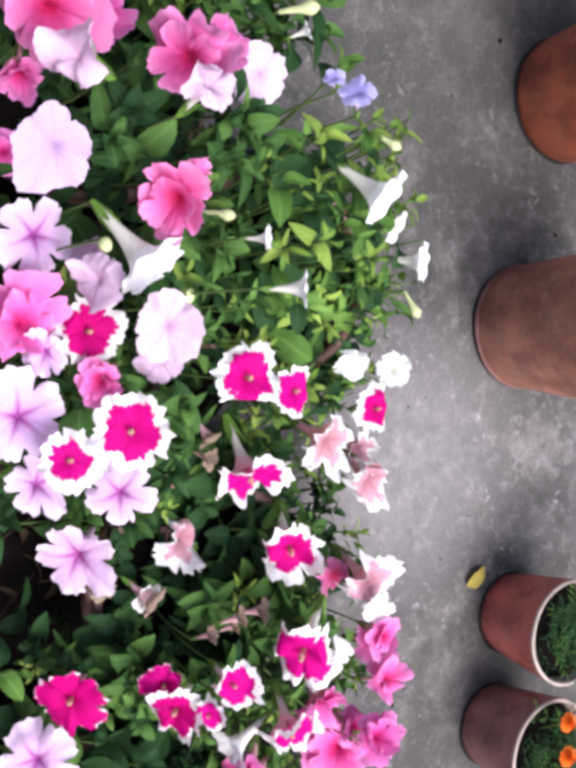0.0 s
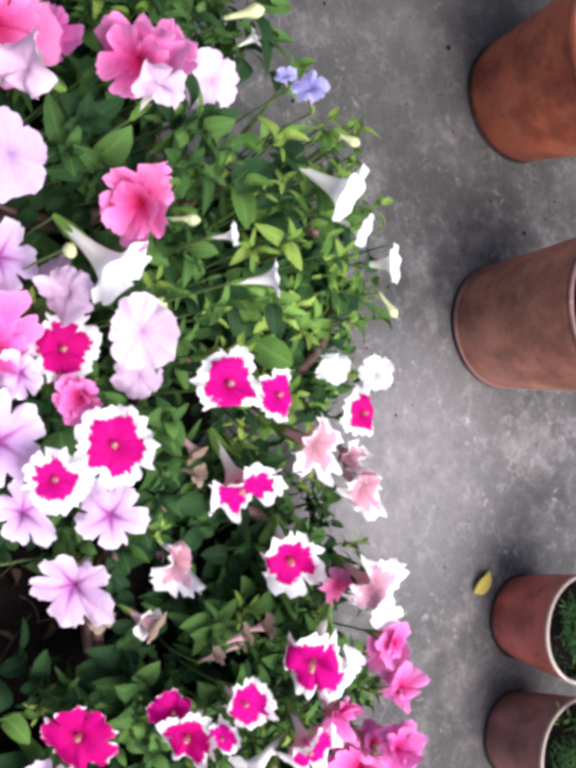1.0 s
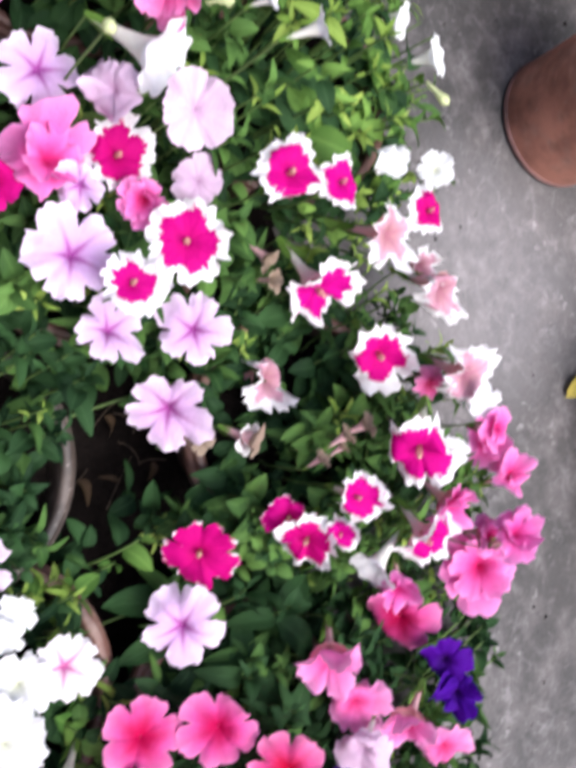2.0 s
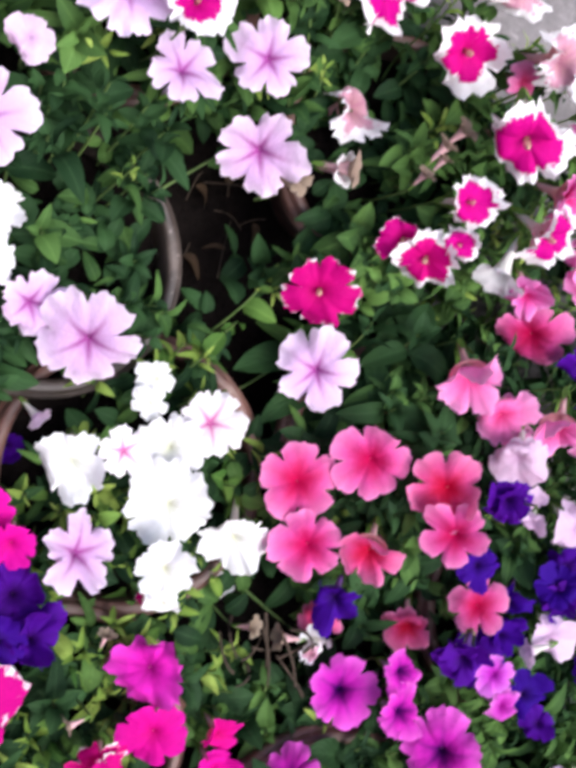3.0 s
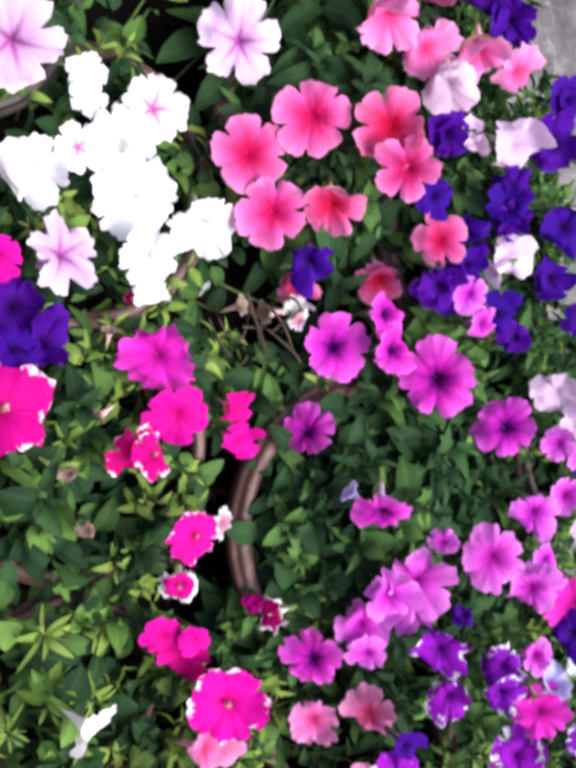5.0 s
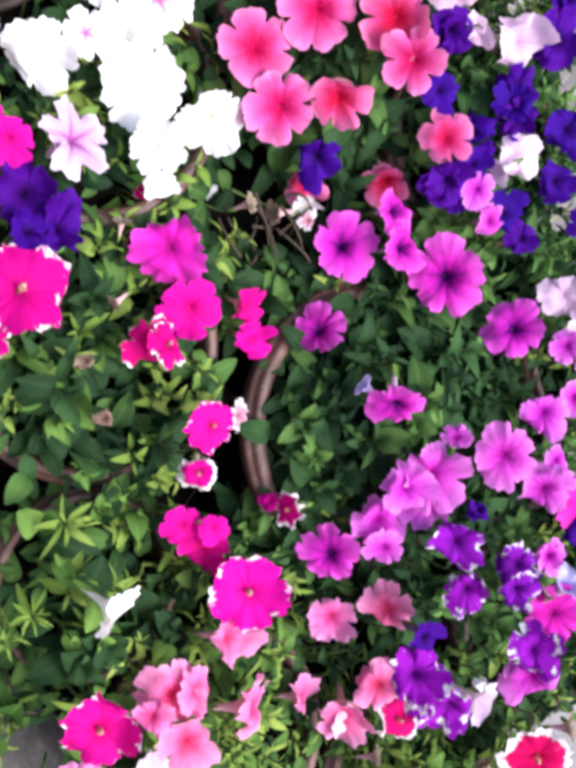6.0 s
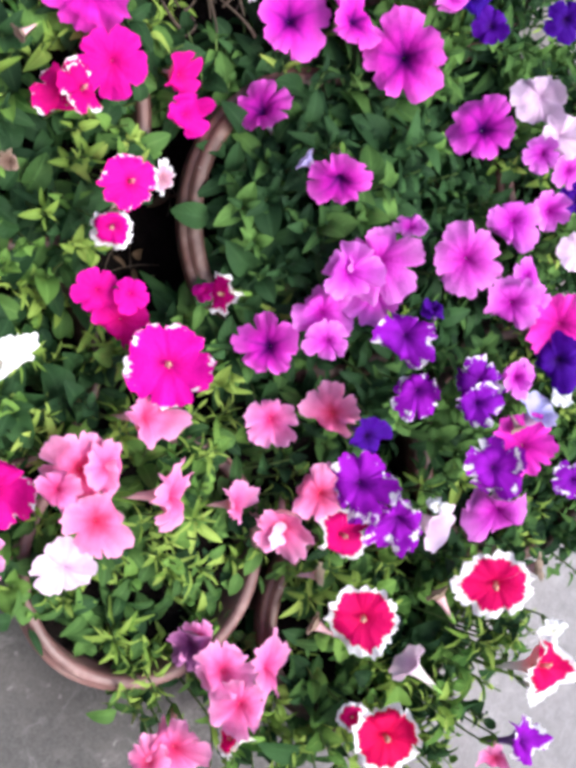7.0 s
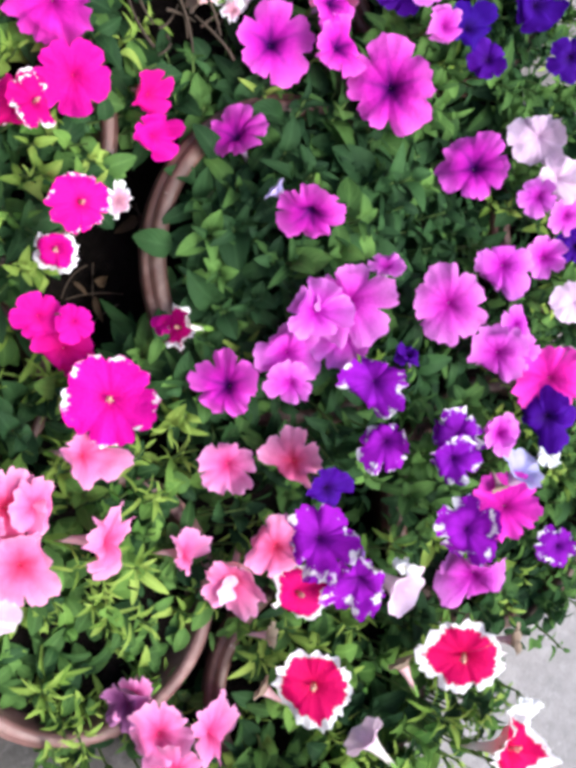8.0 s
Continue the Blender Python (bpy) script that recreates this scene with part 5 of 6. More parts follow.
bloom(edge_plant, "blush", 1.061, 0.348, 0.191, 0.0264, -0.02, -0.66, 0.75, "wavy", 140)
bloom(edge_plant, "orchid", 1.059, 0.319, 0.187, 0.0210, -0.30, -0.58, 0.76)
bloom(edge_plant, "orchid", 1.099, 0.335, 0.189, 0.0218, -0.04, -0.49, 0.87)
bloom(edge_plant, "violet", 1.129, 0.319, 0.192, 0.0197, -0.20, -0.50, 0.85)
bloom(edge_plant, "blush", 1.168, 0.271, 0.203, 0.0227, 0.03, -0.44, 0.90)
bloom(white_trumpet_plant, "periwinkle", -0.227, 0.534, 0.396, 0.0108, -0.53, -0.5, 0.68, "star", 200)
bloom(white_plant, "violet", 0.377, 0.028, 0.082, 0.0189, 0.2, -0.2, 0.95, "wavy", 80)
bloom(magenta_plant, "hotpink", 0.819, -0.149, 0.217, 0.0168, 0.12, -0.32, 0.94, "open", 20)


shaded_litter_bed()


# ---- foliage ----
def leaf_data(seed, long=1.0, wide=0.5, curl=0.25):
    """An ovate leaf along y from its stalk, length one, folded along the rib."""
    r = random.Random(seed)
    verts, faces, uvs = [], [], []
    K = 7
    side = r.uniform(-0.12, 0.12)
    for k in range(K):
        t = k / (K - 1)
        w = wide * 0.5 * (math.sin(math.pi * min(1.0, t * 0.9 + 0.08) ** 0.85) ** 0.6 if k < K - 1 else 0.1)
        if k == 0:
            w = 0.03
        z = 0.10 * math.sin(math.pi * t) - curl * t * t
        for s in (-1.0, -0.5, 0.0, 0.5, 1.0):
            verts.append((s * w + side * t * t, t * long, z + abs(s) * w * 0.35 + (0.02 * math.sin(9 * t + seed) if abs(s) == 1 else 0)))
            uvs.append((0.5 + 0.5 * s, t))
    for k in range(K - 1):
        for i in range(4):
            p = 5 * k + i
            faces.append((p, p + 1, p + 6, p + 5))
    return verts, faces, uvs


LEAF_SHAPES = [leaf_data(11, 1.0, 0.6, 0.3), leaf_data(23, 1.0, 0.5, 0.55), leaf_data(37, 1.0, 0.7, 0.2), leaf_data(41, 1.0, 0.27, 0.35), leaf_data(47, 1.0, 0.14, 0.3), leaf_data(53, 0.72, 0.74, 0.15)]
LEAF_MESHES = {(i, m.name): mesh_object("leaf", v, f, m, uv) for i, (v, f, uv) in enumerate(LEAF_SHAPES) for m in (LEAF, LEAF_LIME, LEAF_FRESH, LEAF_DEEP_SHADED)}

GAPS = []


def bare(x, y, radius):
    """A bare place of the bed, where the gap between the pots shows."""
    GAPS.append((x, y, radius))


bare(0.266, 0.314, 0.048)
bare(0.307, 0.297, 0.042)
bare(0.469, 0.259, 0.042)
bare(0.373, 0.035, 0.042)
bare(0.407, 0.292, 0.024)
bare(0.817, -0.066, 0.057)
bare(0.844, -0.086, 0.047)
bare(0.786, 0.005, 0.042)
bare(0.820, -0.028, 0.040)
bare(0.863, -0.060, 0.040)
bare(0.786, 0.050, 0.037)
bare(1.044, -0.041, 0.022)
bare(1.088, -0.007, 0.020)
bare(0.822, -0.189, 0.018)
bare(0.236, 0.276, 0.037)
bare(0.274, 0.267, 0.040)
bare(0.311, 0.245, 0.037)
bare(0.416, 0.457, 0.032)
bare(1.168, -0.260, 0.032)
bare(1.206, -0.257, 0.032)
bare(0.770, 0.084, 0.020)
bare(0.803, 0.000, 0.034)
bare(0.668, 0.176, 0.032)
bare(0.254, 0.314, 0.062)
bare(-0.128, 0.286, 0.042)
bare(-0.213, 0.300, 0.042)
bare(0.715, 0.354, 0.032)
bare(0.061, 0.472, 0.042)
bare(0.083, 0.490, 0.037)
bare(0.280, 0.322, 0.032)
bare(0.272, 0.396, 0.038)
bare(0.320, 0.379, 0.030)
bare(0.272, 0.317, 0.042)
bare(0.312, 0.305, 0.037)
bare(0.441, 0.449, 0.024)
bare(0.447, 0.299, 0.027)
bare(0.359, 0.076, 0.042)
bare(1.087, -0.468, 0.042)
bare(1.121, -0.461, 0.042)
bare(0.291, 0.364, 0.024)
bare(1.547, 0.060, 0.047)
bare(1.597, 0.022, 0.052)
bare(1.646, -0.010, 0.052)
bare(0.241, 0.167, 0.012)
bare(0.267, 0.178, 0.012)
bare(0.184, 0.145, 0.016)
bare(0.162, 0.182, 0.014)
bare(0.127, 0.286, 0.016)
bare(0.298, 0.224, 0.014)
bare(1.130, -0.480, 0.050)
bare(1.170, -0.500, 0.050)
bare(0.915, -0.470, 0.045)
bare(1.000, -0.480, 0.060)
bare(1.080, -0.490, 0.055)
bare(1.035, -0.436, 0.030)
bare(1.080, -0.428, 0.026)



TUFTS = []


def sprawling(x, y, radius):
    """A place where shoots sprawl over the rim or beyond the pots."""
    TUFTS.append((x, y, radius))


sprawling(0.985, -0.375, 0.035)
sprawling(0.920, -0.340, 0.045)
sprawling(0.940, -0.385, 0.045)
sprawling(0.970, -0.412, 0.030)
sprawling(1.150, -0.330, 0.030)
sprawling(0.491, 0.567, 0.040)
sprawling(0.530, 0.595, 0.040)
sprawling(0.501, 0.649, 0.040)
sprawling(0.577, 0.654, 0.040)
sprawling(0.630, 0.680, 0.040)
sprawling(0.480, 0.545, 0.040)
sprawling(0.521, 0.576, 0.040)
sprawling(0.550, 0.640, 0.045)
sprawling(0.800, -0.190, 0.030)
sprawling(0.845, -0.205, 0.030)
sprawling(0.612, 0.731, 0.050)
sprawling(0.676, 0.719, 0.050)
sprawling(0.749, 0.659, 0.040)
sprawling(0.500, 0.770, 0.035)
sprawling(0.800, 0.640, 0.045)
sprawling(0.880, 0.600, 0.050)
sprawling(0.940, 0.555, 0.050)
sprawling(0.996, 0.502, 0.050)
sprawling(0.720, 0.640, 0.040)
sprawling(1.070, 0.440, 0.050)
sprawling(1.120, 0.380, 0.050)
sprawling(0.146, 0.668, 0.045)
sprawling(0.200, 0.668, 0.045)
sprawling(0.256, 0.676, 0.045)
sprawling(0.225, 0.705, 0.030)
sprawling(0.360, 0.700, 0.040)
sprawling(0.430, 0.740, 0.040)
sprawling(0.150, 0.740, 0.030)
sprawling(1.508, -0.126, 0.050)
sprawling(1.507, -0.179, 0.050)
sprawling(1.497, -0.222, 0.050)
sprawling(1.488, -0.072, 0.050)
sprawling(1.029, 0.482, 0.060)
sprawling(1.219, 0.275, 0.050)
sprawling(1.158, 0.368, 0.040)


def canopy(x, y):
    """Height of the leaves' upper side: a little under the flowers round about."""
    p = FACES
    w = np.exp(-((p[:, 0] - x) ** 2 + (p[:, 1] - y) ** 2) / 0.006)
    return float((w * p[:, 2]).sum() / (w.sum() + 1e-9)), float(w.sum())


FACES = np.array([(*b[1], b[3]) for b in BLOOMS])


def home_of(x, y):
    best = None
    for name, (plant, px, py, rad, h) in POTS.items():
        d = math.hypot(x - px, y - py) / rad
        if best is None or d < best[0]:
            best = (d, name)
    return best


def grow():
    """Leafy shoots over the whole bed; each belongs to the pot that it grows nearest to."""
    r = random.Random(21)
    leaves = {n: [] for n in POTS}
    stems = {n: [] for n in POTS}
    step = 0.0272
    x = -0.5
    while x < 1.6:
        x += step
        y = -0.55
        while y < 0.95:
            sx, sy = x + r.uniform(-0.5, 0.5) * step, y + r.uniform(-0.5, 0.5) * step
            y += step
            d, name = home_of(sx, sy)
            z0, near = canopy(sx, sy)
            plant, px, py, rad, h = POTS[name]
            sprawl = any((sx - gx) ** 2 + (sy - gy) ** 2 < gr * gr for gx, gy, gr in TUFTS)
            if d > 1.0 and near < 0.35 + 0.5 * (d - 1.0) and not sprawl:
                continue
            if d > 1.9 and not sprawl:
                continue
            if any((sx - gx) ** 2 + (sy - gy) ** 2 < gr * gr for gx, gy, gr in GAPS):
                continue
            if d > 0.25 and not sprawl and noise.noise((sx * 17, sy * 17, 4.7)) < -0.17:
                continue
            z0 = min(max(z0 if near > 0.02 else h + 0.05, h * 0.5), 0.42)
            if sprawl:
                z0 = min(z0, 0.15)
            top = z0 - r.uniform(0.014, 0.055) + 0.03 * noise.noise((sx * 13, sy * 13, 8.1)) - 0.03 * max(0.0, d - 1.0)
            if d < 1.12:
                top = max(top, h + r.uniform(0.004, 0.03))
            over = FACES[(FACES[:, 0] - sx) ** 2 + (FACES[:, 1] - sy) ** 2 < (FACES[:, 3] + 0.012) ** 2]
            if len(over):
                top = min(top, over[:, 2].min() - 0.034)
            out = Vector((sx - px, sy - py, 0))
            out = out.normalized() if out.length > 1e-6 else Vector((1, 0, 0))
            axis = (out * min(0.9, 0.55 * d) + Vector((r.uniform(-0.35, 0.35), r.uniform(-0.35, 0.35), 1.0))).normalized()
            tip = Vector((sx, sy, max(0.03, top)))
            foot = Vector((px + 0.78 * (sx - px), py + 0.78 * (sy - py), min(h - 0.03, max(0.02, top - 0.09))))
            stems[name].append(bend(foot, (foot + tip) * 0.5 + Vector((0, 0, 0.02)), tip, 5, 0.0017, 0.0011))
            big, lime, deep = HABITS[name]
            young = r.random() < lime
            vigour = r.uniform(0.75, 1.2)
            mass = r.random()
            n = r.choice((6, 7, 8, 9))
            usual = LEAF_FRESH if lime > 0.3 else LEAF
            shapes = range(4) if not young and lime < 0.4 else (0, 2, 5, 5) if not young else (1, 3, 3) if lime < 0.4 or mass < 0.45 else (4, 4, 3)
            if 4 in shapes:
                n += 4
            turn = r.uniform(0, 6.28)
            up = axis.to_track_quat("Z", "Y").to_matrix().to_4x4()
            for k in range(n):
                level = k / n
                size = (0.017 + 0.024 * level) * r.uniform(0.7, 1.35) * (0.78 if young else 1.0) * big * vigour
                lift = radians(62 - 62 * level + r.uniform(-14, 14))
                m = Matrix.Translation(tip - axis * (0.042 * level)) @ up @ Matrix.Rotation(turn + 2.4 * k, 4, "Z") @ Matrix.Translation((0, 0.002, 0)) @ Matrix.Rotation(lift, 4, "X") @ Matrix.Rotation(r.uniform(-0.3, 0.3), 4, "Y") @ Matrix.Scale(size, 4)
                # the lowest leaves of a shoot go dark, shade painted into their colour
                kind = LEAF_LIME if young and level < (0.95 if lime > 0.35 else 0.6) else (LEAF_DEEP_SHADED if mass < deep or level > 0.85 else usual)
                hidden = False
                for along in (0.55, 1.0):
                    q = m @ Vector((0, along, 0))
                    d2 = (FACES[:, 0] - q.x) ** 2 + (FACES[:, 1] - q.y) ** 2
                    if ((d2 < (0.92 * FACES[:, 3]) ** 2) & (q.z > FACES[:, 2] - 0.55 * FACES[:, 3])).any():
                        hidden = True
                if hidden:
                    continue
                leaves[name].append((m.translation.z, r.choice(shapes), kind, m))
    # low leaves underneath, which close the plants; mostly dark green, painting the inner shade
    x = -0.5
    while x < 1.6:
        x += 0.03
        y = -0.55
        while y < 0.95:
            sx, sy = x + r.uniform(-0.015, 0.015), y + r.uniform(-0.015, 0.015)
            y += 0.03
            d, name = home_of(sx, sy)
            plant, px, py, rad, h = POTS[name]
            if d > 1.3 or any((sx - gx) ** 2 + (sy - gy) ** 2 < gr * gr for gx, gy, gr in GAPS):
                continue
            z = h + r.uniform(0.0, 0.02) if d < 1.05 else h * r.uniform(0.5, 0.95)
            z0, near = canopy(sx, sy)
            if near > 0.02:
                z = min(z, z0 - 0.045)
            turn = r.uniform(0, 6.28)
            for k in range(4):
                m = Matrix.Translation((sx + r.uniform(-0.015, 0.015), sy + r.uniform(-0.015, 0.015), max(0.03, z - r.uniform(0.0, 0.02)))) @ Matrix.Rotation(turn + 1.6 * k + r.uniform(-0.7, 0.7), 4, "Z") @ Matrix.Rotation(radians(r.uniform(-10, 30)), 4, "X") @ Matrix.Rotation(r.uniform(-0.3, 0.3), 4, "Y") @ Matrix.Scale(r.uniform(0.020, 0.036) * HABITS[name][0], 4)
                leaves[name].append((m.translation.z - 0.05, r.randrange(4), LEAF_DEEP_SHADED if r.random() < (0.7 if HABITS[name][1] < 0.35 else 0.2) else LEAF, m))
    return leaves, stems


def clothe():
    leaves, stems = grow()
    for name, (plant, px, py, rad, h) in POTS.items():
        here = Matrix.Translation((-px, -py, 0))
        rows = sorted(leaves[name], key=lambda q: -q[0])
        pick = rows[::3][:270]
        chosen = {id(q) for q in pick}
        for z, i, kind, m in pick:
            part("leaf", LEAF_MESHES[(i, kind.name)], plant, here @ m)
        rest = [q for q in rows if id(q) not in chosen]
        for kind in (LEAF, LEAF_LIME, LEAF_DEEP_SHADED):
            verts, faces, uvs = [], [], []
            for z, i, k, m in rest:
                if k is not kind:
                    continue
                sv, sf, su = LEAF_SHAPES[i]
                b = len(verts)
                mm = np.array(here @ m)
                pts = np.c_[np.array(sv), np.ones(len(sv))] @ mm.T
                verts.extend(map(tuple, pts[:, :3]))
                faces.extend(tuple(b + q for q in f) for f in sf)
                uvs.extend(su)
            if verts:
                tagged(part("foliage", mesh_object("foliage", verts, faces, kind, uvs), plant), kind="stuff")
        paths = [[(here @ p, q) for p, q in path] for path in stems[name]]
        for who, face, end, size, kind in BLOOMS:
            if who != name:
                continue
            foot = Vector((px + 0.6 * (end.x - px), py + 0.6 * (end.y - py), min(h, end.z) - 0.06))
            knee = Vector((end.x, end.y, min(end.z, h) - 0.04))
            paths.append([(here @ p, q) for p, q in bend(foot, knee, end, 8, 0.0018, 0.0012)])
        v, f = tube_mesh(paths)
        tagged(part("stem_tangle", mesh_object("stem_tangle", v, f, STEM), plant), kind="stuff")


clothe()


TWIG = plain("dry_twig", (0.05, 0.035, 0.024), 0.85, 120, 0.5)
DEAD = leaf_material("dead_leaf", (0.03, 0.02, 0.013), (0.14, 0.09, 0.05))


def dead_matter():
    """Dry stalks and shrivelled leaves lying in the gaps between the pots."""
    r = random.Random(77)
    paths, verts, faces, uvs = [], [], [], []
    for gx, gy, gr in GAPS[:40:3]:
        for _ in range(2):
            x, y, z = gx + r.uniform(-1, 1) * gr, gy + r.uniform(-1, 1) * gr, r.uniform(0.012, 0.05)
            a, n = r.uniform(0, 6.28), r.uniform(0.015, 0.035)
            p, q = Vector((x - n * math.cos(a), y - n * math.sin(a), z)), Vector((x + n * math.cos(a), y + n * math.sin(a), z + r.uniform(-0.008, 0.02)))
            paths.append(bend(p, (p + q) / 2 + Vector((r.uniform(-1, 1), r.uniform(-1, 1), 0.6)) * 0.012, q, 6, 0.0011, 0.0006))
            if r.random() < 0.6:
                sv, sf, su = LEAF_SHAPES[r.choice((1, 3))]
                m = Matrix.Translation((x, y, z + 0.006)) @ Matrix.Rotation(a, 4, "Z") @ Matrix.Rotation(r.uniform(-0.4, 0.4), 4, "X") @ Matrix.Rotation(r.uniform(-0.6, 0.6), 4, "Y") @ Matrix.Scale(r.uniform(0.014, 0.03), 4)
                b = len(verts)
                verts.extend(tuple(m @ Vector(w)) for w in sv)
                faces.extend(tuple(b + w for w in f) for f in sf)
                uvs.extend(su)
    for _ in range(13):
        x, y, z = 0.70 + r.gauss(0, 0.022), 0.16 + r.gauss(0, 0.024), r.uniform(0.10, 0.155)
        a, n = r.uniform(0, 6.28), r.uniform(0.012, 0.03)
        p, q = Vector((x - n * math.cos(a), y - n * math.sin(a), z)), Vector((x + n * math.cos(a), y + n * math.sin(a), z + r.uniform(-0.02, 0.02)))
        paths.append(bend(p, (p + q) / 2 + Vector((r.uniform(-1, 1), r.uniform(-1, 1), 0.8)) * 0.015, q, 6, 0.0021, 0.001))
    tagged(new("dry_stalks", mesh_object("dry_stalks", *tube_mesh(paths, 4), TWIG)), "thin dry stalks fallen between the pots", "stalks", kind="stuff")
    tagged(new("dead_leaves", mesh_object("dead_leaves", verts, faces, DEAD, uvs)), "shrivelled brown leaves fallen between the pots", "leaf litter", kind="stuff")


dead_matter()


# ---- the row of clay pots across the concrete ----
def clay_pot(x, y, radius, height, clay, rim, label, seed, taper, soil_depth, band):
    ob = new("clay_pot")
    ob.location = (x, y, 0)
    tagged(ob, label, "flower pot", "clay pots on the concrete")
    pot_parts(ob, radius, height, clay, rim, soil_depth, seed, taper, band)
    return ob


def feathery(ob, radius, z, count, seed, leaf=LEAF_DEEP_SHADED):
    """Finely cut young leaves."""
    r = random.Random(seed)
    verts, faces, uvs = [], [], []
    sv, sf, su = LEAF_SHAPES[3]
    for _ in range(count):
        a, d = r.uniform(0, 6.28), radius * math.sqrt(r.random())
        base = Vector((d * math.cos(a), d * math.sin(a), z + r.uniform(0.0, 0.035)))
        turn = r.uniform(0, 6.28)
        for k in range(7):
            side = (-1) ** k
            m = Matrix.Translation(base) @ Matrix.Rotation(turn, 4, "Z") @ Matrix.Rotation(r.uniform(0.2, 0.7), 4, "X") @ Matrix.Translation((0, 0.005 * k, 0)) @ Matrix.Rotation(side * 0.8 * (k < 6), 4, "Z") @ Matrix.Diagonal((0.0085, 0.015, 0.015, 1))
            b = len(verts)
            pts = np.c_[np.array(sv), np.ones(len(sv))] @ np.array(m).T
            verts.extend(map(tuple, pts[:, :3]))
            faces.extend(tuple(b + q for q in f) for f in sf)
            uvs.extend(su)
    tagged(part("foliage", mesh_object("foliage", verts, faces, leaf, uvs), ob), kind="stuff")


pot_a = clay_pot(-0.362, 1.252, 0.142, 0.27, CLAY_RED, CLAY_RED, "large orange-red clay pot on concrete", 31, 0.7, 0.04, 0.03)
pot_b = clay_pot(0.003, 1.166, 0.122, 0.257, CLAY_BROWN, RIM_DUSTY, "brown clay pot with dusty worn rim", 32, 0.79, 0.03, 0.009)
pot_c = clay_pot(0.466, 1.156, 0.084, 0.132, CLAY_ROSE, RIM_PALE, "small red clay pot of feathery seedlings", 33, 0.78, 0.02, 0.006)
pot_d = clay_pot(0.642, 1.118, 0.084, 0.134, CLAY_PLUM, RIM_PALE, "small brown clay pot with orange marigolds", 34, 0.78, 0.02, 0.006)
scuff, scuff_faces = lathe([(0.122 * 0.79 * 0.985, 0.003), (0.122 * 0.79 * 1.012, 0.006), (0.122 * 0.797 * 1.012, 0.011), (0.122 * 0.797 * 0.99, 0.013)], 56, 0.006, 32)
part("pot_foot", mesh_object("pot_foot", scuff, scuff_faces, RIM_DUSTY), pot_b, Matrix(), "chalky scuffed foot of the pot")
# near-black rings paint the contact shade where each pot meets the floor
CONTACT_SHADE = plain("contact_shade_dark", (0.012, 0.009, 0.009), 0.7, 60, 0.4)
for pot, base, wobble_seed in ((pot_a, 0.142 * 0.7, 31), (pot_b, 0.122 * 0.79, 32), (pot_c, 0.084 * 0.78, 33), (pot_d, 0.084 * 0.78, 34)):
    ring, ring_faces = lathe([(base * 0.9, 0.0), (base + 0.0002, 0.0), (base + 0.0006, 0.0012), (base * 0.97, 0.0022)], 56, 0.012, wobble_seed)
    part("foot_ring", mesh_object("foot_ring", ring, ring_faces, CONTACT_SHADE), pot, Matrix(), "dark ring painting contact shade under the pot")
feathery(pot_a, 0.09, 0.225, 30, 1)
feathery(pot_b, 0.08, 0.225, 30, 2)
feathery(pot_c, 0.055, 0.110, 40, 3)
feathery(pot_c, 0.053, 0.106, 18, 13, LEAF)
feathery(pot_d, 0.055, 0.112, 42, 4)
feathery(pot_d, 0.053, 0.108, 16, 14, LEAF)

MARIGOLD = plain("marigold_orange", (0.85, 0.16, 0.01), 0.6, 90, 0.3, 0.002, 0.4, 0.25)


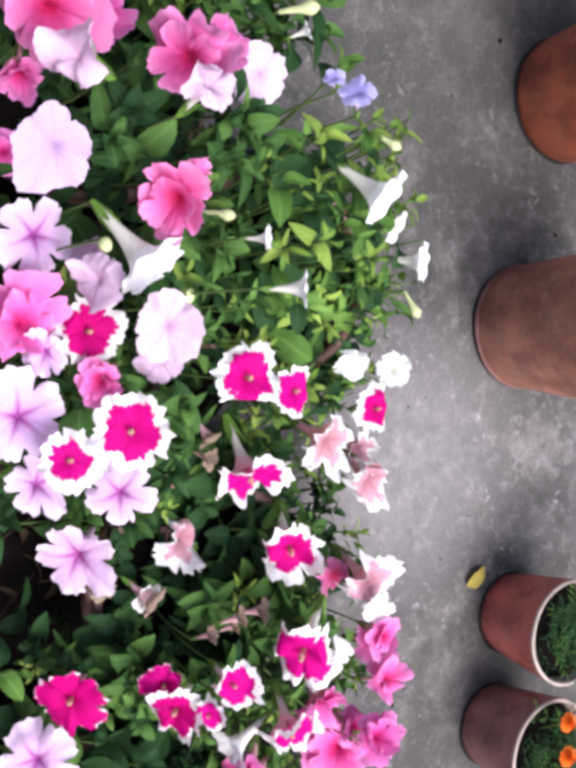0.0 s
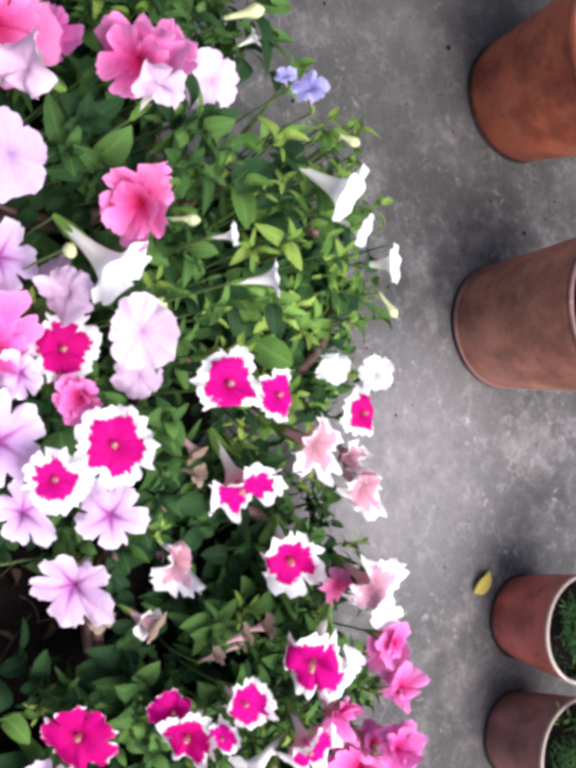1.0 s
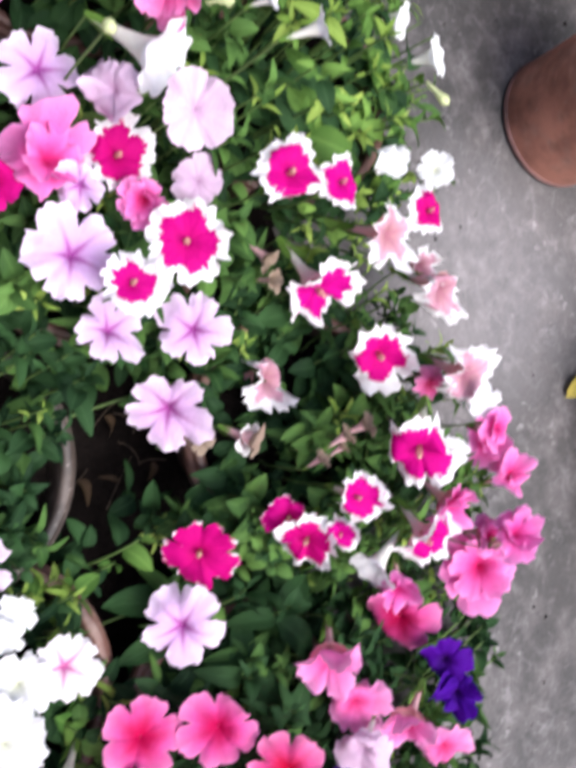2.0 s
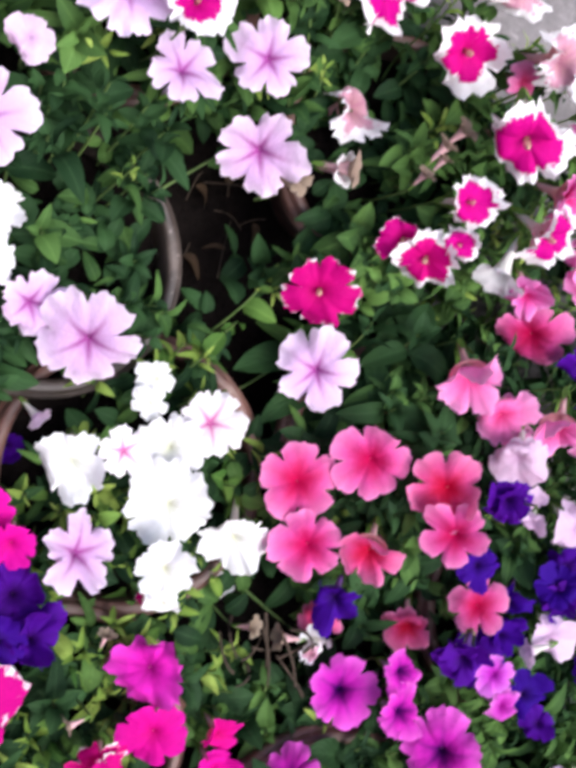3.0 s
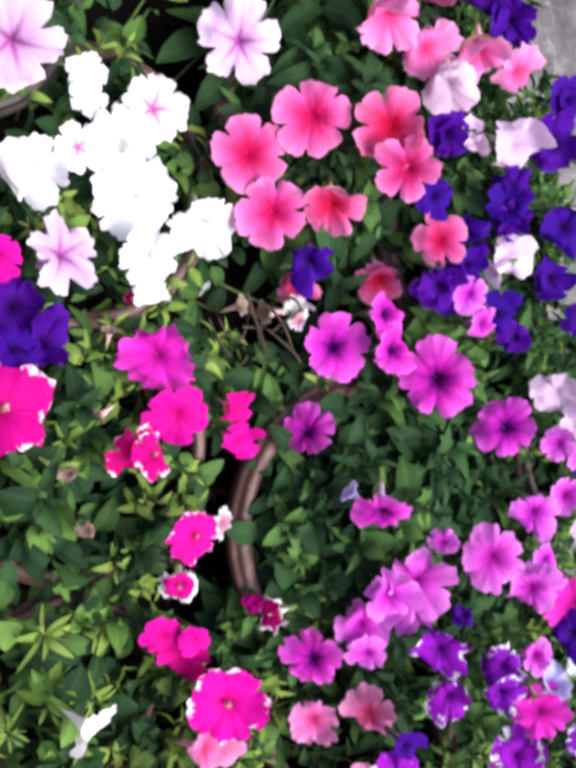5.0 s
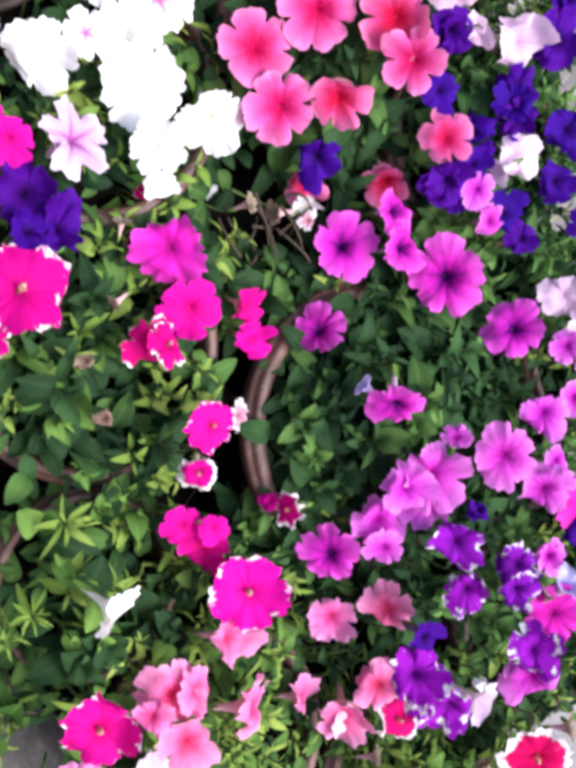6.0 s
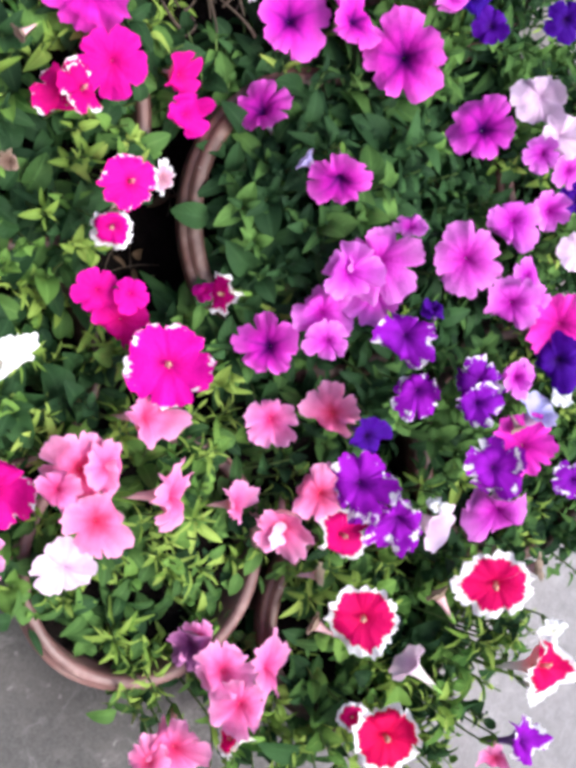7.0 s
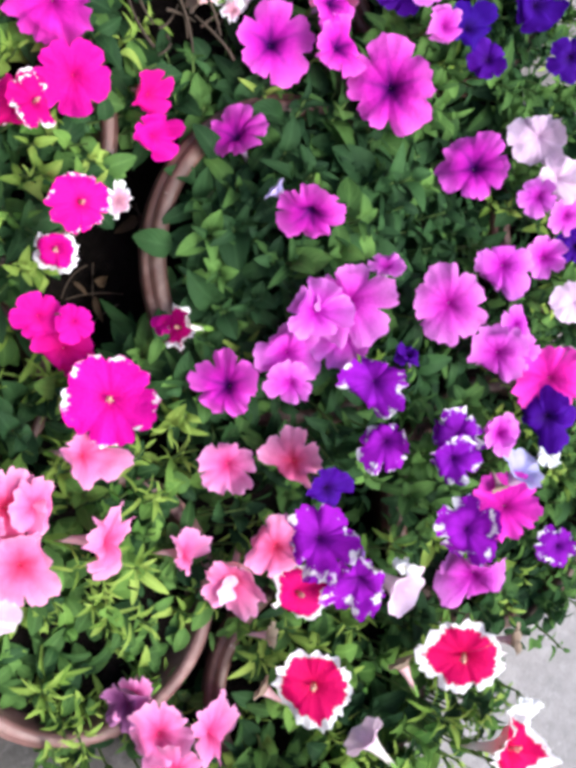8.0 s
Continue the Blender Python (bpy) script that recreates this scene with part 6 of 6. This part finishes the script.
def marigold(ob, x, y, z, size, seed):
    r = random.Random(seed)
    verts, faces = [], []
    for ring, (n, rad, lift) in enumerate(((9, 1.0, 0.1), (8, 0.75, 0.35), (6, 0.5, 0.6), (4, 0.25, 0.85))):
        for i in range(n):
            a = 2 * math.pi * (i + 0.5 * ring) / n + r.uniform(-0.1, 0.1)
            b = len(verts)
            for t, w in ((0.0, 0.08), (0.5, 0.26), (0.85, 0.3), (1.0, 0.16)):
                for s in (-1, 1):
                    d = rad * t
                    verts.append((size * (d * math.cos(a) - s * w * math.sin(a)), size * (d * math.sin(a) + s * w * math.cos(a)), size * (lift * (0.4 + 0.6 * t) + 0.06 * s * t)))
            for k in range(3):
                p = b + 2 * k
                faces.append((p, p + 1, p + 3, p + 2))
    part("marigold_flower", mesh_object("marigold_flower", verts, faces, MARIGOLD), ob, Matrix.Translation((x, y, z)), "orange marigold flower")
    v, f = tube_mesh([bend(Vector((x * 0.5, y * 0.5, z - 0.06)), Vector((x * 0.8, y * 0.8, z - 0.02)), Vector((x, y, z)))])
    part("stalk", mesh_object("stalk", v, f, STEM), ob)


marigold(pot_d, -0.062, -0.01, 0.17, 0.015, 1)
marigold(pot_d, -0.012, -0.012, 0.172, 0.016, 2)


# ---- small things on the ground ----
YELLOW = leaf_material("yellow_leaf", (0.38, 0.30, 0.05), (0.62, 0.52, 0.14))


def fallen_leaf(x, y, size, turn, label):
    v, f, uv = leaf_data(51, 1.0, 0.5, 0.12)
    ob = new("fallen_leaf", mesh_object("fallen_leaf", v, f, YELLOW, uv))
    ob.matrix_basis = Matrix.Translation((x, y, 0.003)) @ Matrix.Rotation(turn, 4, "Z") @ Matrix.Rotation(0.1, 4, "X") @ Matrix.Scale(size, 4)
    tagged(ob, label, "leaf")


fallen_leaf(0.409, 1.061, 0.045, radians(32), "yellow fallen leaf lying on the concrete")


def crumbs():
    """Specks of soil and grit strewn over the concrete."""
    r = random.Random(12)
    verts, faces = [], []
    for _ in range(100):
        x, y, s = r.uniform(-0.5, 1.0), r.uniform(0.75, 1.35), r.uniform(0.0012, 0.0045) * r.random() ** 0.5
        b = len(verts)
        z = 0.0
        for dx, dy, dz in ((1, 0, 0), (0.2, 0.9, 0), (-0.9, 0.3, 0), (-0.3, -0.8, 0), (0.6, -0.7, 0.1), (0, 0, 1.1)):
            verts.append((x + s * dx * r.uniform(0.7, 1.3), y + s * dy * r.uniform(0.7, 1.3), z + s * dz * 0.8))
        faces.extend([(b + i, b + (i + 1) % 5, b + 5) for i in range(5)])
    tagged(new("soil_crumbs", mesh_object("soil_crumbs", verts, faces, SOIL, None, False)), "dark soil crumbs scattered on concrete", "soil", kind="stuff")


crumbs()
